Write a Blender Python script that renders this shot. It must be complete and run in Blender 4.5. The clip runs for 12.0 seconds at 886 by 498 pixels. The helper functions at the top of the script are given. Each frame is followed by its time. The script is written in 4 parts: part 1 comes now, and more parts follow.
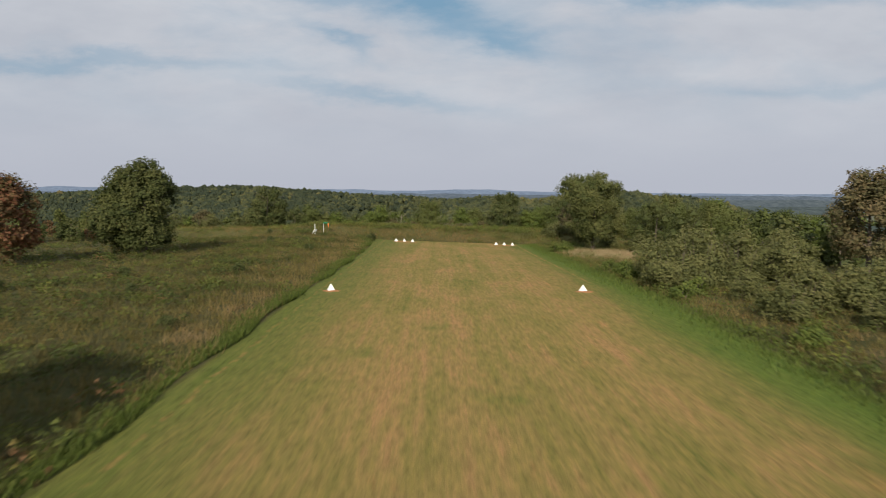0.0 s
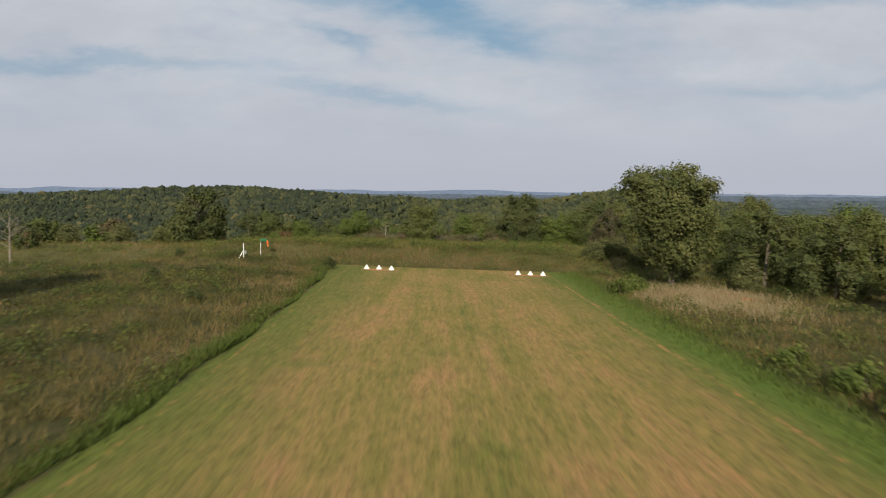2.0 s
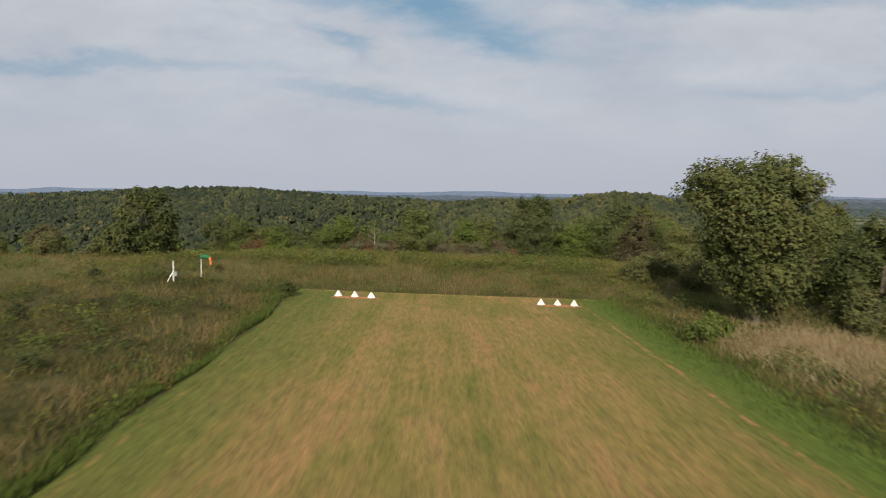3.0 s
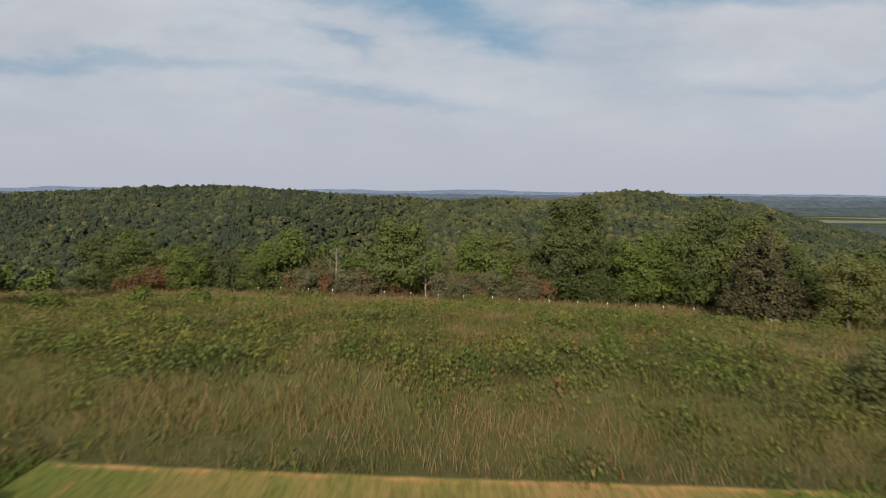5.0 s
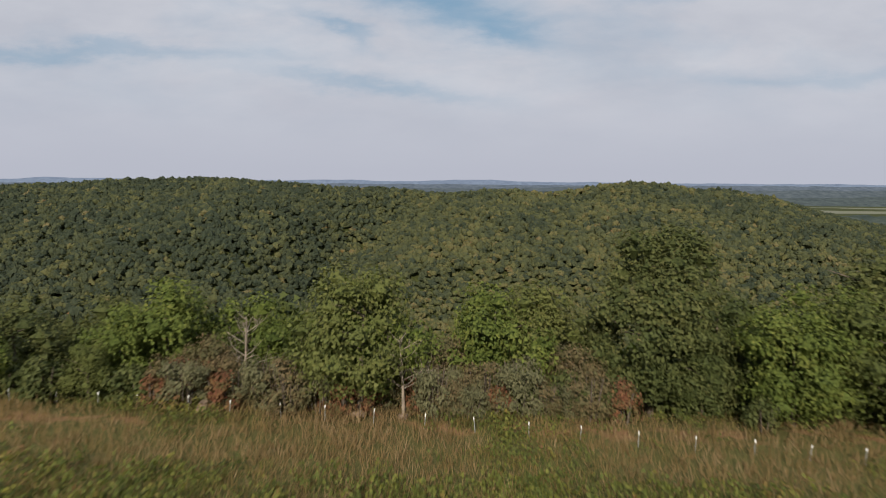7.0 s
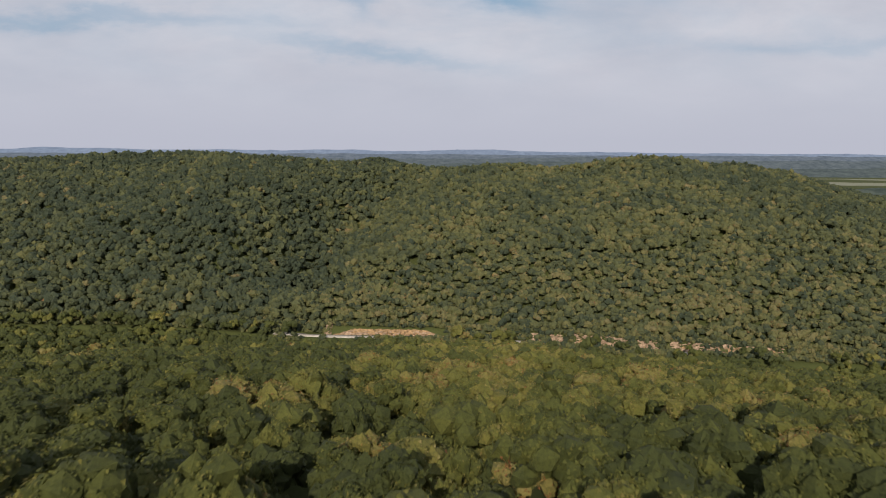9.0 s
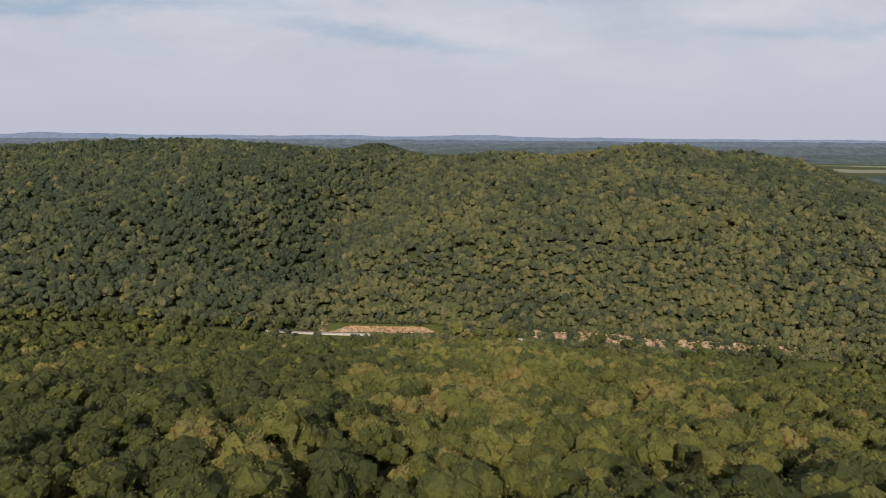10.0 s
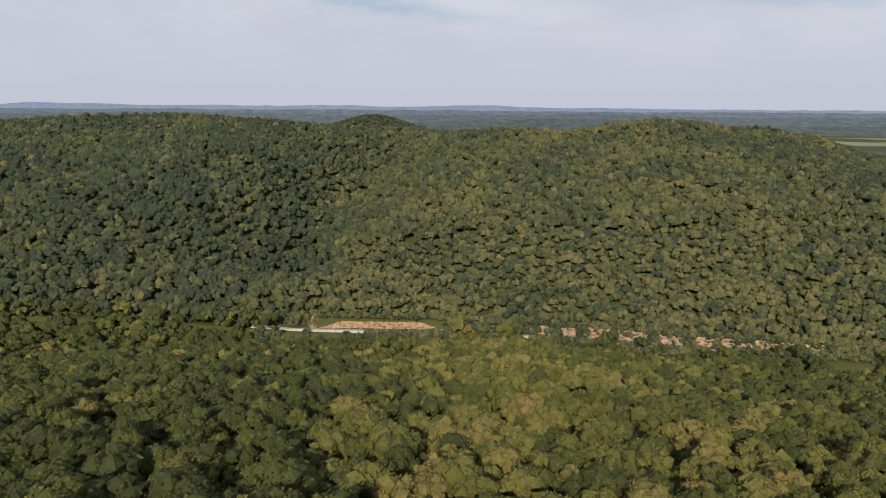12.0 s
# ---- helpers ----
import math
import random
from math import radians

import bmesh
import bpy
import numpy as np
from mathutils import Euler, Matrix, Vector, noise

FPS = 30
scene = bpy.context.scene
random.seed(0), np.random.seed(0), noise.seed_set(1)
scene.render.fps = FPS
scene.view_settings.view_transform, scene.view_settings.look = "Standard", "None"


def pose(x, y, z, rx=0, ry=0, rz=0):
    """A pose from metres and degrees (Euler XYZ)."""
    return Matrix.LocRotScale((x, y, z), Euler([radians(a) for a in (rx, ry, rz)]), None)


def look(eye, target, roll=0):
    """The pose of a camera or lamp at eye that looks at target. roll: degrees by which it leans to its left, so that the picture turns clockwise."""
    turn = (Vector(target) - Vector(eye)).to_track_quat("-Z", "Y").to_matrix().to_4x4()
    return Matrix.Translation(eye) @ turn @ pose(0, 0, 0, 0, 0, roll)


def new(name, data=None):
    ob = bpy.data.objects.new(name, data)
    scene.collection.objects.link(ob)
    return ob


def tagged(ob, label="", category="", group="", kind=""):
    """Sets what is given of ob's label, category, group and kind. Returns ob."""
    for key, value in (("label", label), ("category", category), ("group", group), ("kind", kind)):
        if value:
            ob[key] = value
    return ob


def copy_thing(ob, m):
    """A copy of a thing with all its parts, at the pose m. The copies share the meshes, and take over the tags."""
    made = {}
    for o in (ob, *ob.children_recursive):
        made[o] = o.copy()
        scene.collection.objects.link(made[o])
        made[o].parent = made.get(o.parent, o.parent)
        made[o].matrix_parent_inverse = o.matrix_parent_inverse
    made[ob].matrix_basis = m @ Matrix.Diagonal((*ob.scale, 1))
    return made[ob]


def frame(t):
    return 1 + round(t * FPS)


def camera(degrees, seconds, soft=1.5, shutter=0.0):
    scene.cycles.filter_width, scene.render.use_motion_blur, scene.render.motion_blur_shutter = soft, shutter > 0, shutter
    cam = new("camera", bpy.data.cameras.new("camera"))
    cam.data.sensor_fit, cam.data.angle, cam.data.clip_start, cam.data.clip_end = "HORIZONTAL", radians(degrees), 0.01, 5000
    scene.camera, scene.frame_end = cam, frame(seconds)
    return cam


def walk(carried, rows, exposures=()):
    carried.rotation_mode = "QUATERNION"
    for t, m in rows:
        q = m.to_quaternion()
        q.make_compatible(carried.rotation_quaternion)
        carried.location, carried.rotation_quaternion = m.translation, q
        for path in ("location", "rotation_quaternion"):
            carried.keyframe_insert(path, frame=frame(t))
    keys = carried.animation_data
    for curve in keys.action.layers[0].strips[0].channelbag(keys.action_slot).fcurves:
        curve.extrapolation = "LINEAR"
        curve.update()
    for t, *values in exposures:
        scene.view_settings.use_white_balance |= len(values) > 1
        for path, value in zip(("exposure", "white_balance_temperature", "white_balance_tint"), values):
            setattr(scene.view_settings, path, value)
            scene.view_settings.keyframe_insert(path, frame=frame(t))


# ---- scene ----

# ---------------------------------------------------------------- camera
cam = camera(66.0, 12.0, soft=1.0, shutter=0.45)
PATH = [
    (0, (-2.662, -3.91, 8.02), (-2.645, -1.917, 7.850), 0.42),
    (0.5, (-2.463, 6.2, 8.10), (-2.443, 8.193, 7.930), 0.42),
    (1, (-2.228, 16.365, 8.14), (-2.209, 18.358, 7.970), 0.42),
    (1.5, (-1.988, 26.652, 8.151), (-1.97, 28.645, 7.982), 0.42),
    (2, (-1.713, 36.892, 8.195), (-1.696, 38.885, 8.026), 0.42),
    (2.5, (-1.508, 46.9, 8.24), (-1.491, 48.893, 8.072), 0.45),
    (3, (-1.353, 56.873, 8.19), (-1.335, 58.866, 8.025), 0.5),
    (4.8, (-0.36, 93.25, 8.60), (-0.352, 95.242, 8.430), 0.45),
    (5.5, (-0.22, 105.428, 8.787), (-0.206, 107.42, 8.618), 0.4),
    (6, (-0.124, 113.989, 9.339), (-0.11, 115.981, 9.168), 0.4),
    (6.5, (0.002, 122.691, 9.96), (0.017, 124.682, 9.78), 0.36),
    (7, (0.171, 131.238, 10.748), (0.188, 133.228, 10.549), 0.34),
    (7.5, (0.42, 139.696, 11.817), (0.437, 141.684, 11.598), 0.32),
    (9.3, (1.95, 171.55, 16.694), (1.96, 173.527, 16.395), 0.34),
    (9.5, (2.10, 175.168, 17.183), (2.11, 177.144, 16.877), 0.36),
    (10, (2.2, 183.795, 18.663), (2.211, 185.768, 18.333), 0.38),
    (10.5, (2.13, 192.257, 20.248), (2.143, 194.226, 19.896), 0.4),
    (11, (2.1, 200.85, 21.689), (2.114, 202.815, 21.316), 0.4),
    (11.5, (2.209, 209.562, 22.957), (2.222, 211.522, 22.563), 0.4),
    (12, (2.321, 217.888, 24.101), (2.334, 219.844, 23.686), 0.4),
]
walk(cam, [(t, look(eye, at, roll)) for t, eye, at, roll in PATH], [(0, -0.03, 6500, 7), (5, -0.03, 6500, 7), (7.5, 0.0, 6500, 10), (9.5, 0.06, 6500, 11), (12, 0.18, 6500, 10)])

# ---------------------------------------------------------------- node helpers
def math_node(nt, op, a, b=None, clamp=False):
    n = nt.nodes.new("ShaderNodeMath")
    n.operation, n.use_clamp = op, clamp
    for i, v in enumerate((a, b)):
        if v is None:
            continue
        if isinstance(v, (int, float)):
            n.inputs[i].default_value = v
        else:
            nt.links.new(v, n.inputs[i])
    return n.outputs[0]


def ramp(nt, fac, stops, ease="LINEAR"):
    n = nt.nodes.new("ShaderNodeValToRGB")
    n.color_ramp.interpolation = ease
    el = n.color_ramp.elements
    while len(el) < len(stops):
        el.new(0.5)
    for e, (p, c) in zip(el, stops):
        e.position = p
        e.color = (*c, 1) if len(c) == 3 else c
    nt.links.new(fac, n.inputs[0])
    return n.outputs[0]


def grey(nt, fac, a, b):
    """0 below a, 1 above b."""
    n = nt.nodes.new("ShaderNodeMapRange")
    n.inputs[1].default_value, n.inputs[2].default_value = a, b
    nt.links.new(fac, n.inputs[0])
    return n.outputs[0]


def mix(nt, fac, a, b, kind="MIX"):
    n = nt.nodes.new("ShaderNodeMix")
    n.data_type, n.blend_type = "RGBA", kind
    for sock, v in ((n.inputs[0], fac), (n.inputs[6], a), (n.inputs[7], b)):
        if isinstance(v, (int, float)):
            sock.default_value = v
        elif isinstance(v, tuple):
            sock.default_value = (*v, 1)
        else:
            nt.links.new(v, sock)
    return n.outputs[2]


def noise_node(nt, vec, scale, detail=4, rough=0.55, distort=0.0):
    n = nt.nodes.new("ShaderNodeTexNoise")
    n.inputs["Scale"].default_value = scale
    n.inputs["Detail"].default_value = detail
    n.inputs["Roughness"].default_value = rough
    n.inputs["Distortion"].default_value = distort
    nt.links.new(vec, n.inputs["Vector"])
    return n.outputs[0]


def stretched(nt, vec, sx, sy, sz, loc=(0, 0, 0)):
    n = nt.nodes.new("ShaderNodeMapping")
    n.inputs["Scale"].default_value = (sx, sy, sz)
    n.inputs["Location"].default_value = loc
    nt.links.new(vec, n.inputs["Vector"])
    return n.outputs[0]


def material(name, rough=0.9, spec=0.2):
    m = bpy.data.materials.new(name)
    m.use_nodes = True
    nt = m.node_tree
    b = nt.nodes["Principled BSDF"]
    b.inputs["Roughness"].default_value = rough
    b.inputs["Specular IOR Level"].default_value = spec
    place = nt.nodes.new("ShaderNodeNewGeometry").outputs["Position"]
    return m, nt, b, place


def bump(nt, b, height, strength=0.5, distance=0.05):
    n = nt.nodes.new("ShaderNodeBump")
    n.inputs["Strength"].default_value = strength
    n.inputs["Distance"].default_value = distance
    nt.links.new(height, n.inputs["Height"])
    nt.links.new(n.outputs[0], b.inputs["Normal"])


# ---------------------------------------------------------------- world and sun
SUN_EL, SUN_X, SUN_Y = 27.0, -0.15, -0.9887      # low, behind the camera
world = bpy.data.worlds.new("sky")
scene.world = world
world.use_nodes = True
wt = world.node_tree
sky = wt.nodes.new("ShaderNodeTexSky")
sky.sky_type, sky.sun_disc = "NISHITA", False
sky.sun_elevation = radians(SUN_EL)
sky.sun_rotation = math.atan2(SUN_X, SUN_Y)
sky.air_density, sky.dust_density = 1.0, 1.5
way = wt.nodes.new("ShaderNodeTexCoord").outputs["Generated"]
sep = wt.nodes.new("ShaderNodeSeparateXYZ")
wt.links.new(way, sep.inputs[0])
dx, dy, dz = sep.outputs
ahead = math_node(wt, "MAXIMUM", dy, 0.05)
su = math_node(wt, "DIVIDE", dx, ahead)
sv = math_node(wt, "DIVIDE", dz, ahead)
face = wt.nodes.new("ShaderNodeCombineXYZ")
wt.links.new(math_node(wt, "MULTIPLY", su, 2.4), face.inputs[0])
wt.links.new(math_node(wt, "MULTIPLY", sv, 6.5), face.inputs[1])
plane = face.outputs[0]
warp = math_node(wt, "MULTIPLY", math_node(wt, "SUBTRACT", noise_node(wt, plane, 1.6, 7, 0.62), 0.5), 0.10)
sv2 = math_node(wt, "ADD", sv, warp)
su2 = math_node(wt, "ADD", su, math_node(wt, "MULTIPLY", warp, 1.6))


def opening(u, v, ru, rv, slope, amount):
    """A soft gap in the cloud cover round the direction (u, v)."""
    a = math_node(wt, "DIVIDE", math_node(wt, "SUBTRACT", su2, u), ru)
    tilt = math_node(wt, "MULTIPLY", math_node(wt, "SUBTRACT", su2, u), slope)
    b = math_node(wt, "DIVIDE", math_node(wt, "SUBTRACT", math_node(wt, "SUBTRACT", sv2, v), tilt), rv)
    r2 = math_node(wt, "ADD", math_node(wt, "MULTIPLY", a, a), math_node(wt, "MULTIPLY", b, b))
    return math_node(wt, "MULTIPLY", math_node(wt, "POWER", 2.718, math_node(wt, "MULTIPLY", r2, -1.0)), amount)


gaps = None
for g in ((-0.02, 0.262, 0.15, 0.034, -0.25, 0.8), (-0.52, 0.184, 0.26, 0.011, -0.03, 0.5), (-0.10, 0.135, 0.17, 0.011, -0.10, 0.45),
          (0.42, 0.285, 0.26, 0.018, 0.02, 0.75), (-0.30, 0.300, 0.12, 0.016, -0.15, 0.7), (0.10, 0.205, 0.07, 0.02, -0.2, 0.5),
          (0.55, 0.155, 0.25, 0.010, 0.05, 0.28), (-0.15, 0.215, 0.05, 0.015, -0.5, 0.5)):
    o = opening(*g)
    gaps = o if gaps is None else math_node(wt, "ADD", gaps, o)
fine = noise_node(wt, plane, 2.2, 9, 0.62, 0.3)
broad = noise_node(wt, plane, 0.9, 4, 0.5)
high = grey(wt, dz, 0.22, 0.5)
thin = math_node(wt, "MULTIPLY", math_node(wt, "SUBTRACT", math_node(wt, "ADD", fine, math_node(wt, "MULTIPLY", broad, 0.6)), 0.78), 1.1)
blue = math_node(wt, "ADD", gaps, math_node(wt, "ADD", math_node(wt, "MULTIPLY", thin, grey(wt, dz, 0.06, 0.2)), math_node(wt, "MULTIPLY", high, 0.15)))
cover = math_node(wt, "SUBTRACT", 0.94, blue, True)
texture = noise_node(wt, stretched(wt, plane, 1, 1, 1, (3, 1, 0)), 1.5, 7, 0.55)
cloud = ramp(wt, texture, [(0.3, (5.0, 5.2, 5.9)), (0.7, (6.3, 6.4, 6.95))])
haze = grey(wt, dz, 0.015, 0.15)
cloud = mix(wt, haze, (5.0, 5.1, 5.9), cloud)
clear = mix(wt, 0.85, sky.outputs[0], (2.0, 3.5, 5.0))
colour = mix(wt, cover, clear, cloud)
bg = wt.nodes["Background"]
wt.links.new(colour, bg.inputs["Color"])
bg.inputs["Strength"].default_value = 0.1

sun = new("sun", bpy.data.lights.new("sun", "SUN"))
sun.data.energy, sun.data.angle, sun.data.color = 5.0, radians(0.8), (1.0, 0.90, 0.74)
k = math.cos(radians(SUN_EL))
to_sun = Vector((SUN_X * k, SUN_Y * k, math.sin(radians(SUN_EL))))
sun.matrix_world = look(to_sun * 300, (0, 0, 0))

# ---------------------------------------------------------------- the lie of the land
def step(a, b, v):
    t = np.clip((v - a) / (b - a), 0, 1)
    return t * t * (3 - 2 * t)


RIDGE_X = (-700, -447, -389, -331, -279, -216, -158, -124, -43, 15, 44, 74, 103, 138, 161, 190, 224, 248, 273, 299, 334, 352, 377, 393, 407, 434, 467, 520, 640, 820)
RIDGE_Z = (-5, 6, 10.5, 12.6, 14, 11.1, 7.5, 4.3, 0.8, -2.8, -0.3, 2.2, 0.7, -1.4, 2.2, 8.1, 11.2, 11.3, 8.7, 3.1, 3.9, 2.9, -2.1, -3.7, -10, -17.4, -26, -38, -62, -75)


def waves(x, y, s, amp):
    return amp * (np.sin(x / s + 1.3 * np.sin(y / (1.7 * s))) * np.cos(y / (1.3 * s) + 0.7) + 0.5 * np.sin((x + y) / (0.47 * s) + 2))


def road_line(x):
    """Where the valley road runs."""
    return 590.0 - 0.105 * np.clip(x - 10, 0, 400) + 0.10 * np.clip(-80 - x, 0, 200) + 2.5 * np.sin(x / 41)


def land(x, y):
    """Height of the ground."""
    x, y = np.asarray(x, float), np.asarray(y, float)
    base = -0.0172 * np.clip(y - 46, 0, 75) - 0.004 * np.clip(x, -60, 40) - 0.022 * (np.clip(x, -26, 40) + 0.9 * np.clip(-26 - x, 0, 22)) * step(48, 104, y)
    mound = 1.75 * step(120.0, 127, y) * (1 - step(132, 166, y)) * (1 - 0.5 * step(16, 34, np.abs(x)))
    edge = -1.8 * step(140, 168, y) - 6.7 * step(168, 192, y)
    slope = -0.252 * np.clip(y - 178, 0, None)
    side = -0.30 * np.clip(x - 44, 0, 400) * step(44, 80, x) - 0.22 * np.clip(-85 - x, 0, 400) * step(85, 125, -x)
    hummocks = waves(x, y, 3.1, 0.07) * np.maximum(step(16, 19, np.abs(x - 0.65)), step(122, 126, y)) * (1 - step(172, 180, y))
    knoll = 0.9 * np.exp(-(((x + 27) / 9) ** 2 + ((y - 119) / 13) ** 2))
    near = base + knoll + mound + edge + slope + hummocks + np.where(y < 260, side, side * 0.3)
    road_z = -103.5 - 0.028 * np.clip(x, -160, 320)
    gap = y - road_line(x)
    floor = road_z - 8
    ridge = np.interp(x, RIDGE_X, RIDGE_Z) - 8.6
    foot = road_z + 4.5
    t = np.clip((gap - 8) / (927 - road_line(x)), 0, 1)
    rise = foot + (ridge - foot) * (t + 0.035 * np.sin(math.pi * t))
    gully = np.exp(-(((x + 92 - 0.15 * (y - 720)) / 42) ** 2)) * step(615, 690, y) * (1 - step(800, 930, y))
    spur = np.exp(-(((x + 205) / 75) ** 2)) * step(640, 730, y) * (1 - step(800, 930, y))
    spur2 = np.exp(-(((x - 60) / 90) ** 2)) * step(620, 700, y) * (1 - step(780, 930, y))
    rise = rise - 26 * gully + 13 * spur + 5 * spur2 + waves(x, y, 38, 1.6) * step(610, 660, y)
    beyond = -0.27 * np.clip(y - 940, 0, None)
    rise = np.where(y > 935, np.maximum(ridge + beyond, -66 + 6 * step(2200, 4800, y)), rise)
    rise = rise + 46 * np.exp(-(((x + 225) / 128) ** 2 + ((y - 2600) / 150) ** 2))
    near = np.maximum(near + waves(x, y, 30, 1.3) * step(185, 240, y), floor)
    shelf = floor + 8 * step(-14, -4.5, gap) + 4.5 * step(4.0, 8.0, gap)
    return np.where(gap < 8, np.where(gap < -14, near, np.maximum(np.minimum(near, shelf), shelf)), rise)


def lay(x, y):
    return float(land(x, y))


STRIP_L, STRIP_R, STRIP_END = -13.3, 14.6, 119.6

# ---------------------------------------------------------------- materials
def ground_material():
    m, nt, b, p = material("meadow_and_mown_grass", 0.95, 0.1)
    sep = nt.nodes.new("ShaderNodeSeparateXYZ")
    nt.links.new(p, sep.inputs[0])
    x, y, _ = sep.outputs
    wob = math_node(nt, "MULTIPLY", math_node(nt, "SUBTRACT", noise_node(nt, p, 0.35, 4), 0.5), 2.2)
    xw = math_node(nt, "ADD", x, wob)
    # mown strip
    streak = noise_node(nt, stretched(nt, p, 2.6, 0.22, 1), 1.0, 5, 0.65)
    lanes = noise_node(nt, stretched(nt, p, 0.55, 0.012, 1), 1.0, 2, 0.5)
    patch = noise_node(nt, stretched(nt, p, 0.22, 0.10, 1), 1.0, 5, 0.6)
    grain = noise_node(nt, p, 9.0, 6, 0.7)
    dry = math_node(nt, "ADD", math_node(nt, "MULTIPLY", streak, 0.5), math_node(nt, "ADD", math_node(nt, "MULTIPLY", lanes, 0.45), math_node(nt, "MULTIPLY", patch, 0.55)))
    lawn = ramp(nt, dry, [(0.50, (0.105, 0.125, 0.026)), (0.62, (0.185, 0.158, 0.042)), (0.76, (0.250, 0.182, 0.060)), (0.90, (0.33, 0.192, 0.080))])
    soil = math_node(nt, "MULTIPLY", grey(nt, noise_node(nt, stretched(nt, p, 1.0, 0.3, 1, (7, 2, 0)), 0.5, 6, 0.7), 0.62, 0.75), 0.55)
    lawn = mix(nt, soil, lawn, (0.40, 0.175, 0.075))
    tufts = grey(nt, noise_node(nt, stretched(nt, p, 1, 0.7, 1, (4, 9, 0)), 0.23, 3, 0.4), 0.64, 0.74)
    lawn = mix(nt, math_node(nt, "MULTIPLY", tufts, 0.6), lawn, (0.085, 0.125, 0.022))
    mid = math_node(nt, "ABSOLUTE", math_node(nt, "SUBTRACT", xw, 0.6))
    rim = grey(nt, mid, 6.5, 12.6)
    lawn = mix(nt, math_node(nt, "MULTIPLY", rim, 0.80), lawn, mix(nt, streak, (0.058, 0.100, 0.014), (0.115, 0.140, 0.030)))
    lawn = mix(nt, math_node(nt, "MULTIPLY", grey(nt, xw, 10.0, 12.6), 0.6), lawn, (0.078, 0.135, 0.019))
    tracks = math_node(nt, "MULTIPLY", grey(nt, math_node(nt, "ABSOLUTE", math_node(nt, "SUBTRACT", math_node(nt, "ADD", x, math_node(nt, "MULTIPLY", wob, 0.25)), 11.3)), 0.22, 0.06), grey(nt, y, 52, 60))
    tracks = math_node(nt, "MAXIMUM", tracks, grey(nt, math_node(nt, "ABSOLUTE", math_node(nt, "SUBTRACT", math_node(nt, "ADD", math_node(nt, "ADD", y, math_node(nt, "MULTIPLY", x, 0.012)), math_node(nt, "MULTIPLY", wob, 0.2)), STRIP_END - 0.15)), 0.35, 0.12))
    tracks = math_node(nt, "MAXIMUM", tracks, math_node(nt, "MULTIPLY", grey(nt, math_node(nt, "ABSOLUTE", math_node(nt, "SUBTRACT", math_node(nt, "ADD", x, math_node(nt, "MULTIPLY", wob, 0.3)), -12.1)), 0.2, 0.05), 0.5))
    cx = math_node(nt, "ADD", x, 34.0)
    cy = math_node(nt, "SUBTRACT", y, 72.0)
    radius = math_node(nt, "SQRT", math_node(nt, "ADD", math_node(nt, "MULTIPLY", cx, cx), math_node(nt, "MULTIPLY", cy, cy)))
    arc = math_node(nt, "MULTIPLY", grey(nt, math_node(nt, "ABSOLUTE", math_node(nt, "SUBTRACT", radius, 40.5)), 0.16, 0.04), grey(nt, x, 1.0, 4.0))
    tracks = math_node(nt, "MAXIMUM", tracks, math_node(nt, "MULTIPLY", arc, 0.6))
    broken = grey(nt, noise_node(nt, p, 1.3, 4, 0.7), 0.45, 0.6)
    lawn = mix(nt, math_node(nt, "MULTIPLY", tracks, math_node(nt, "MULTIPLY", broken, 0.75)), lawn, (0.40, 0.20, 0.085))
    stubble = noise_node(nt, stretched(nt, p, 5.0, 0.8, 1), 1.0, 7, 0.72)
    lawn = mix(nt, 0.5, lawn, ramp(nt, stubble, [(0.34, (0.42, 0.44, 0.40)), (0.5, (0.98, 0.98, 0.98)), (0.66, (1.55, 1.42, 1.3))]), "MULTIPLY")
    # rough meadow floor
    far_spots = noise_node(nt, p, 0.16, 5, 0.6)
    spots = noise_node(nt, p, 0.9, 8, 0.72)
    rough = ramp(nt, math_node(nt, "ADD", math_node(nt, "MULTIPLY", far_spots, 0.6), math_node(nt, "MULTIPLY", spots, 0.4)),
                 [(0.36, (0.045, 0.052, 0.016)), (0.47, (0.070, 0.070, 0.024)), (0.56, (0.105, 0.088, 0.038)), (0.68, (0.15, 0.115, 0.060))])
    rough = mix(nt, grey(nt, math_node(nt, "ADD", y, math_node(nt, "MULTIPLY", wob, 3)), 119, 127), rough, mix(nt, spots, (0.105, 0.110, 0.032), (0.185, 0.160, 0.062)))
    rough = mix(nt, math_node(nt, "MULTIPLY", grain, 0.45), rough, (0.050, 0.056, 0.018))
    # woodland floor past the meadow
    wood = mix(nt, spots, (0.030, 0.042, 0.012), (0.075, 0.080, 0.028))
    rough = mix(nt, grey(nt, math_node(nt, "ADD", y, math_node(nt, "MULTIPLY", wob, 2)), 169, 175), rough, wood)
    bare = math_node(nt, "MULTIPLY", grey(nt, math_node(nt, "ABSOLUTE", math_node(nt, "SUBTRACT", math_node(nt, "ADD", y, wob), 168.6)), 1.6, 0.6), grey(nt, noise_node(nt, p, 0.4, 4, 0.6), 0.48, 0.58))
    rough = mix(nt, math_node(nt, "MULTIPLY", bare, 0.8), rough, (0.33, 0.18, 0.095))
    blocks = noise_node(nt, stretched(nt, p, 0.0035, 0.004, 0), 1.0, 3, 0.4)
    fields = math_node(nt, "MULTIPLY", grey(nt, x, 980, 1010), grey(nt, math_node(nt, "ABSOLUTE", math_node(nt, "SUBTRACT", y, 2060)), 230, 200))
    fields = math_node(nt, "MULTIPLY", fields, grey(nt, blocks, 0.46, 0.49))
    # pale tan-green fields, greyed with haze in the colour itself
    rough = mix(nt, fields, rough, mix(nt, far_spots, (0.15, 0.16, 0.11), (0.22, 0.215, 0.16)))
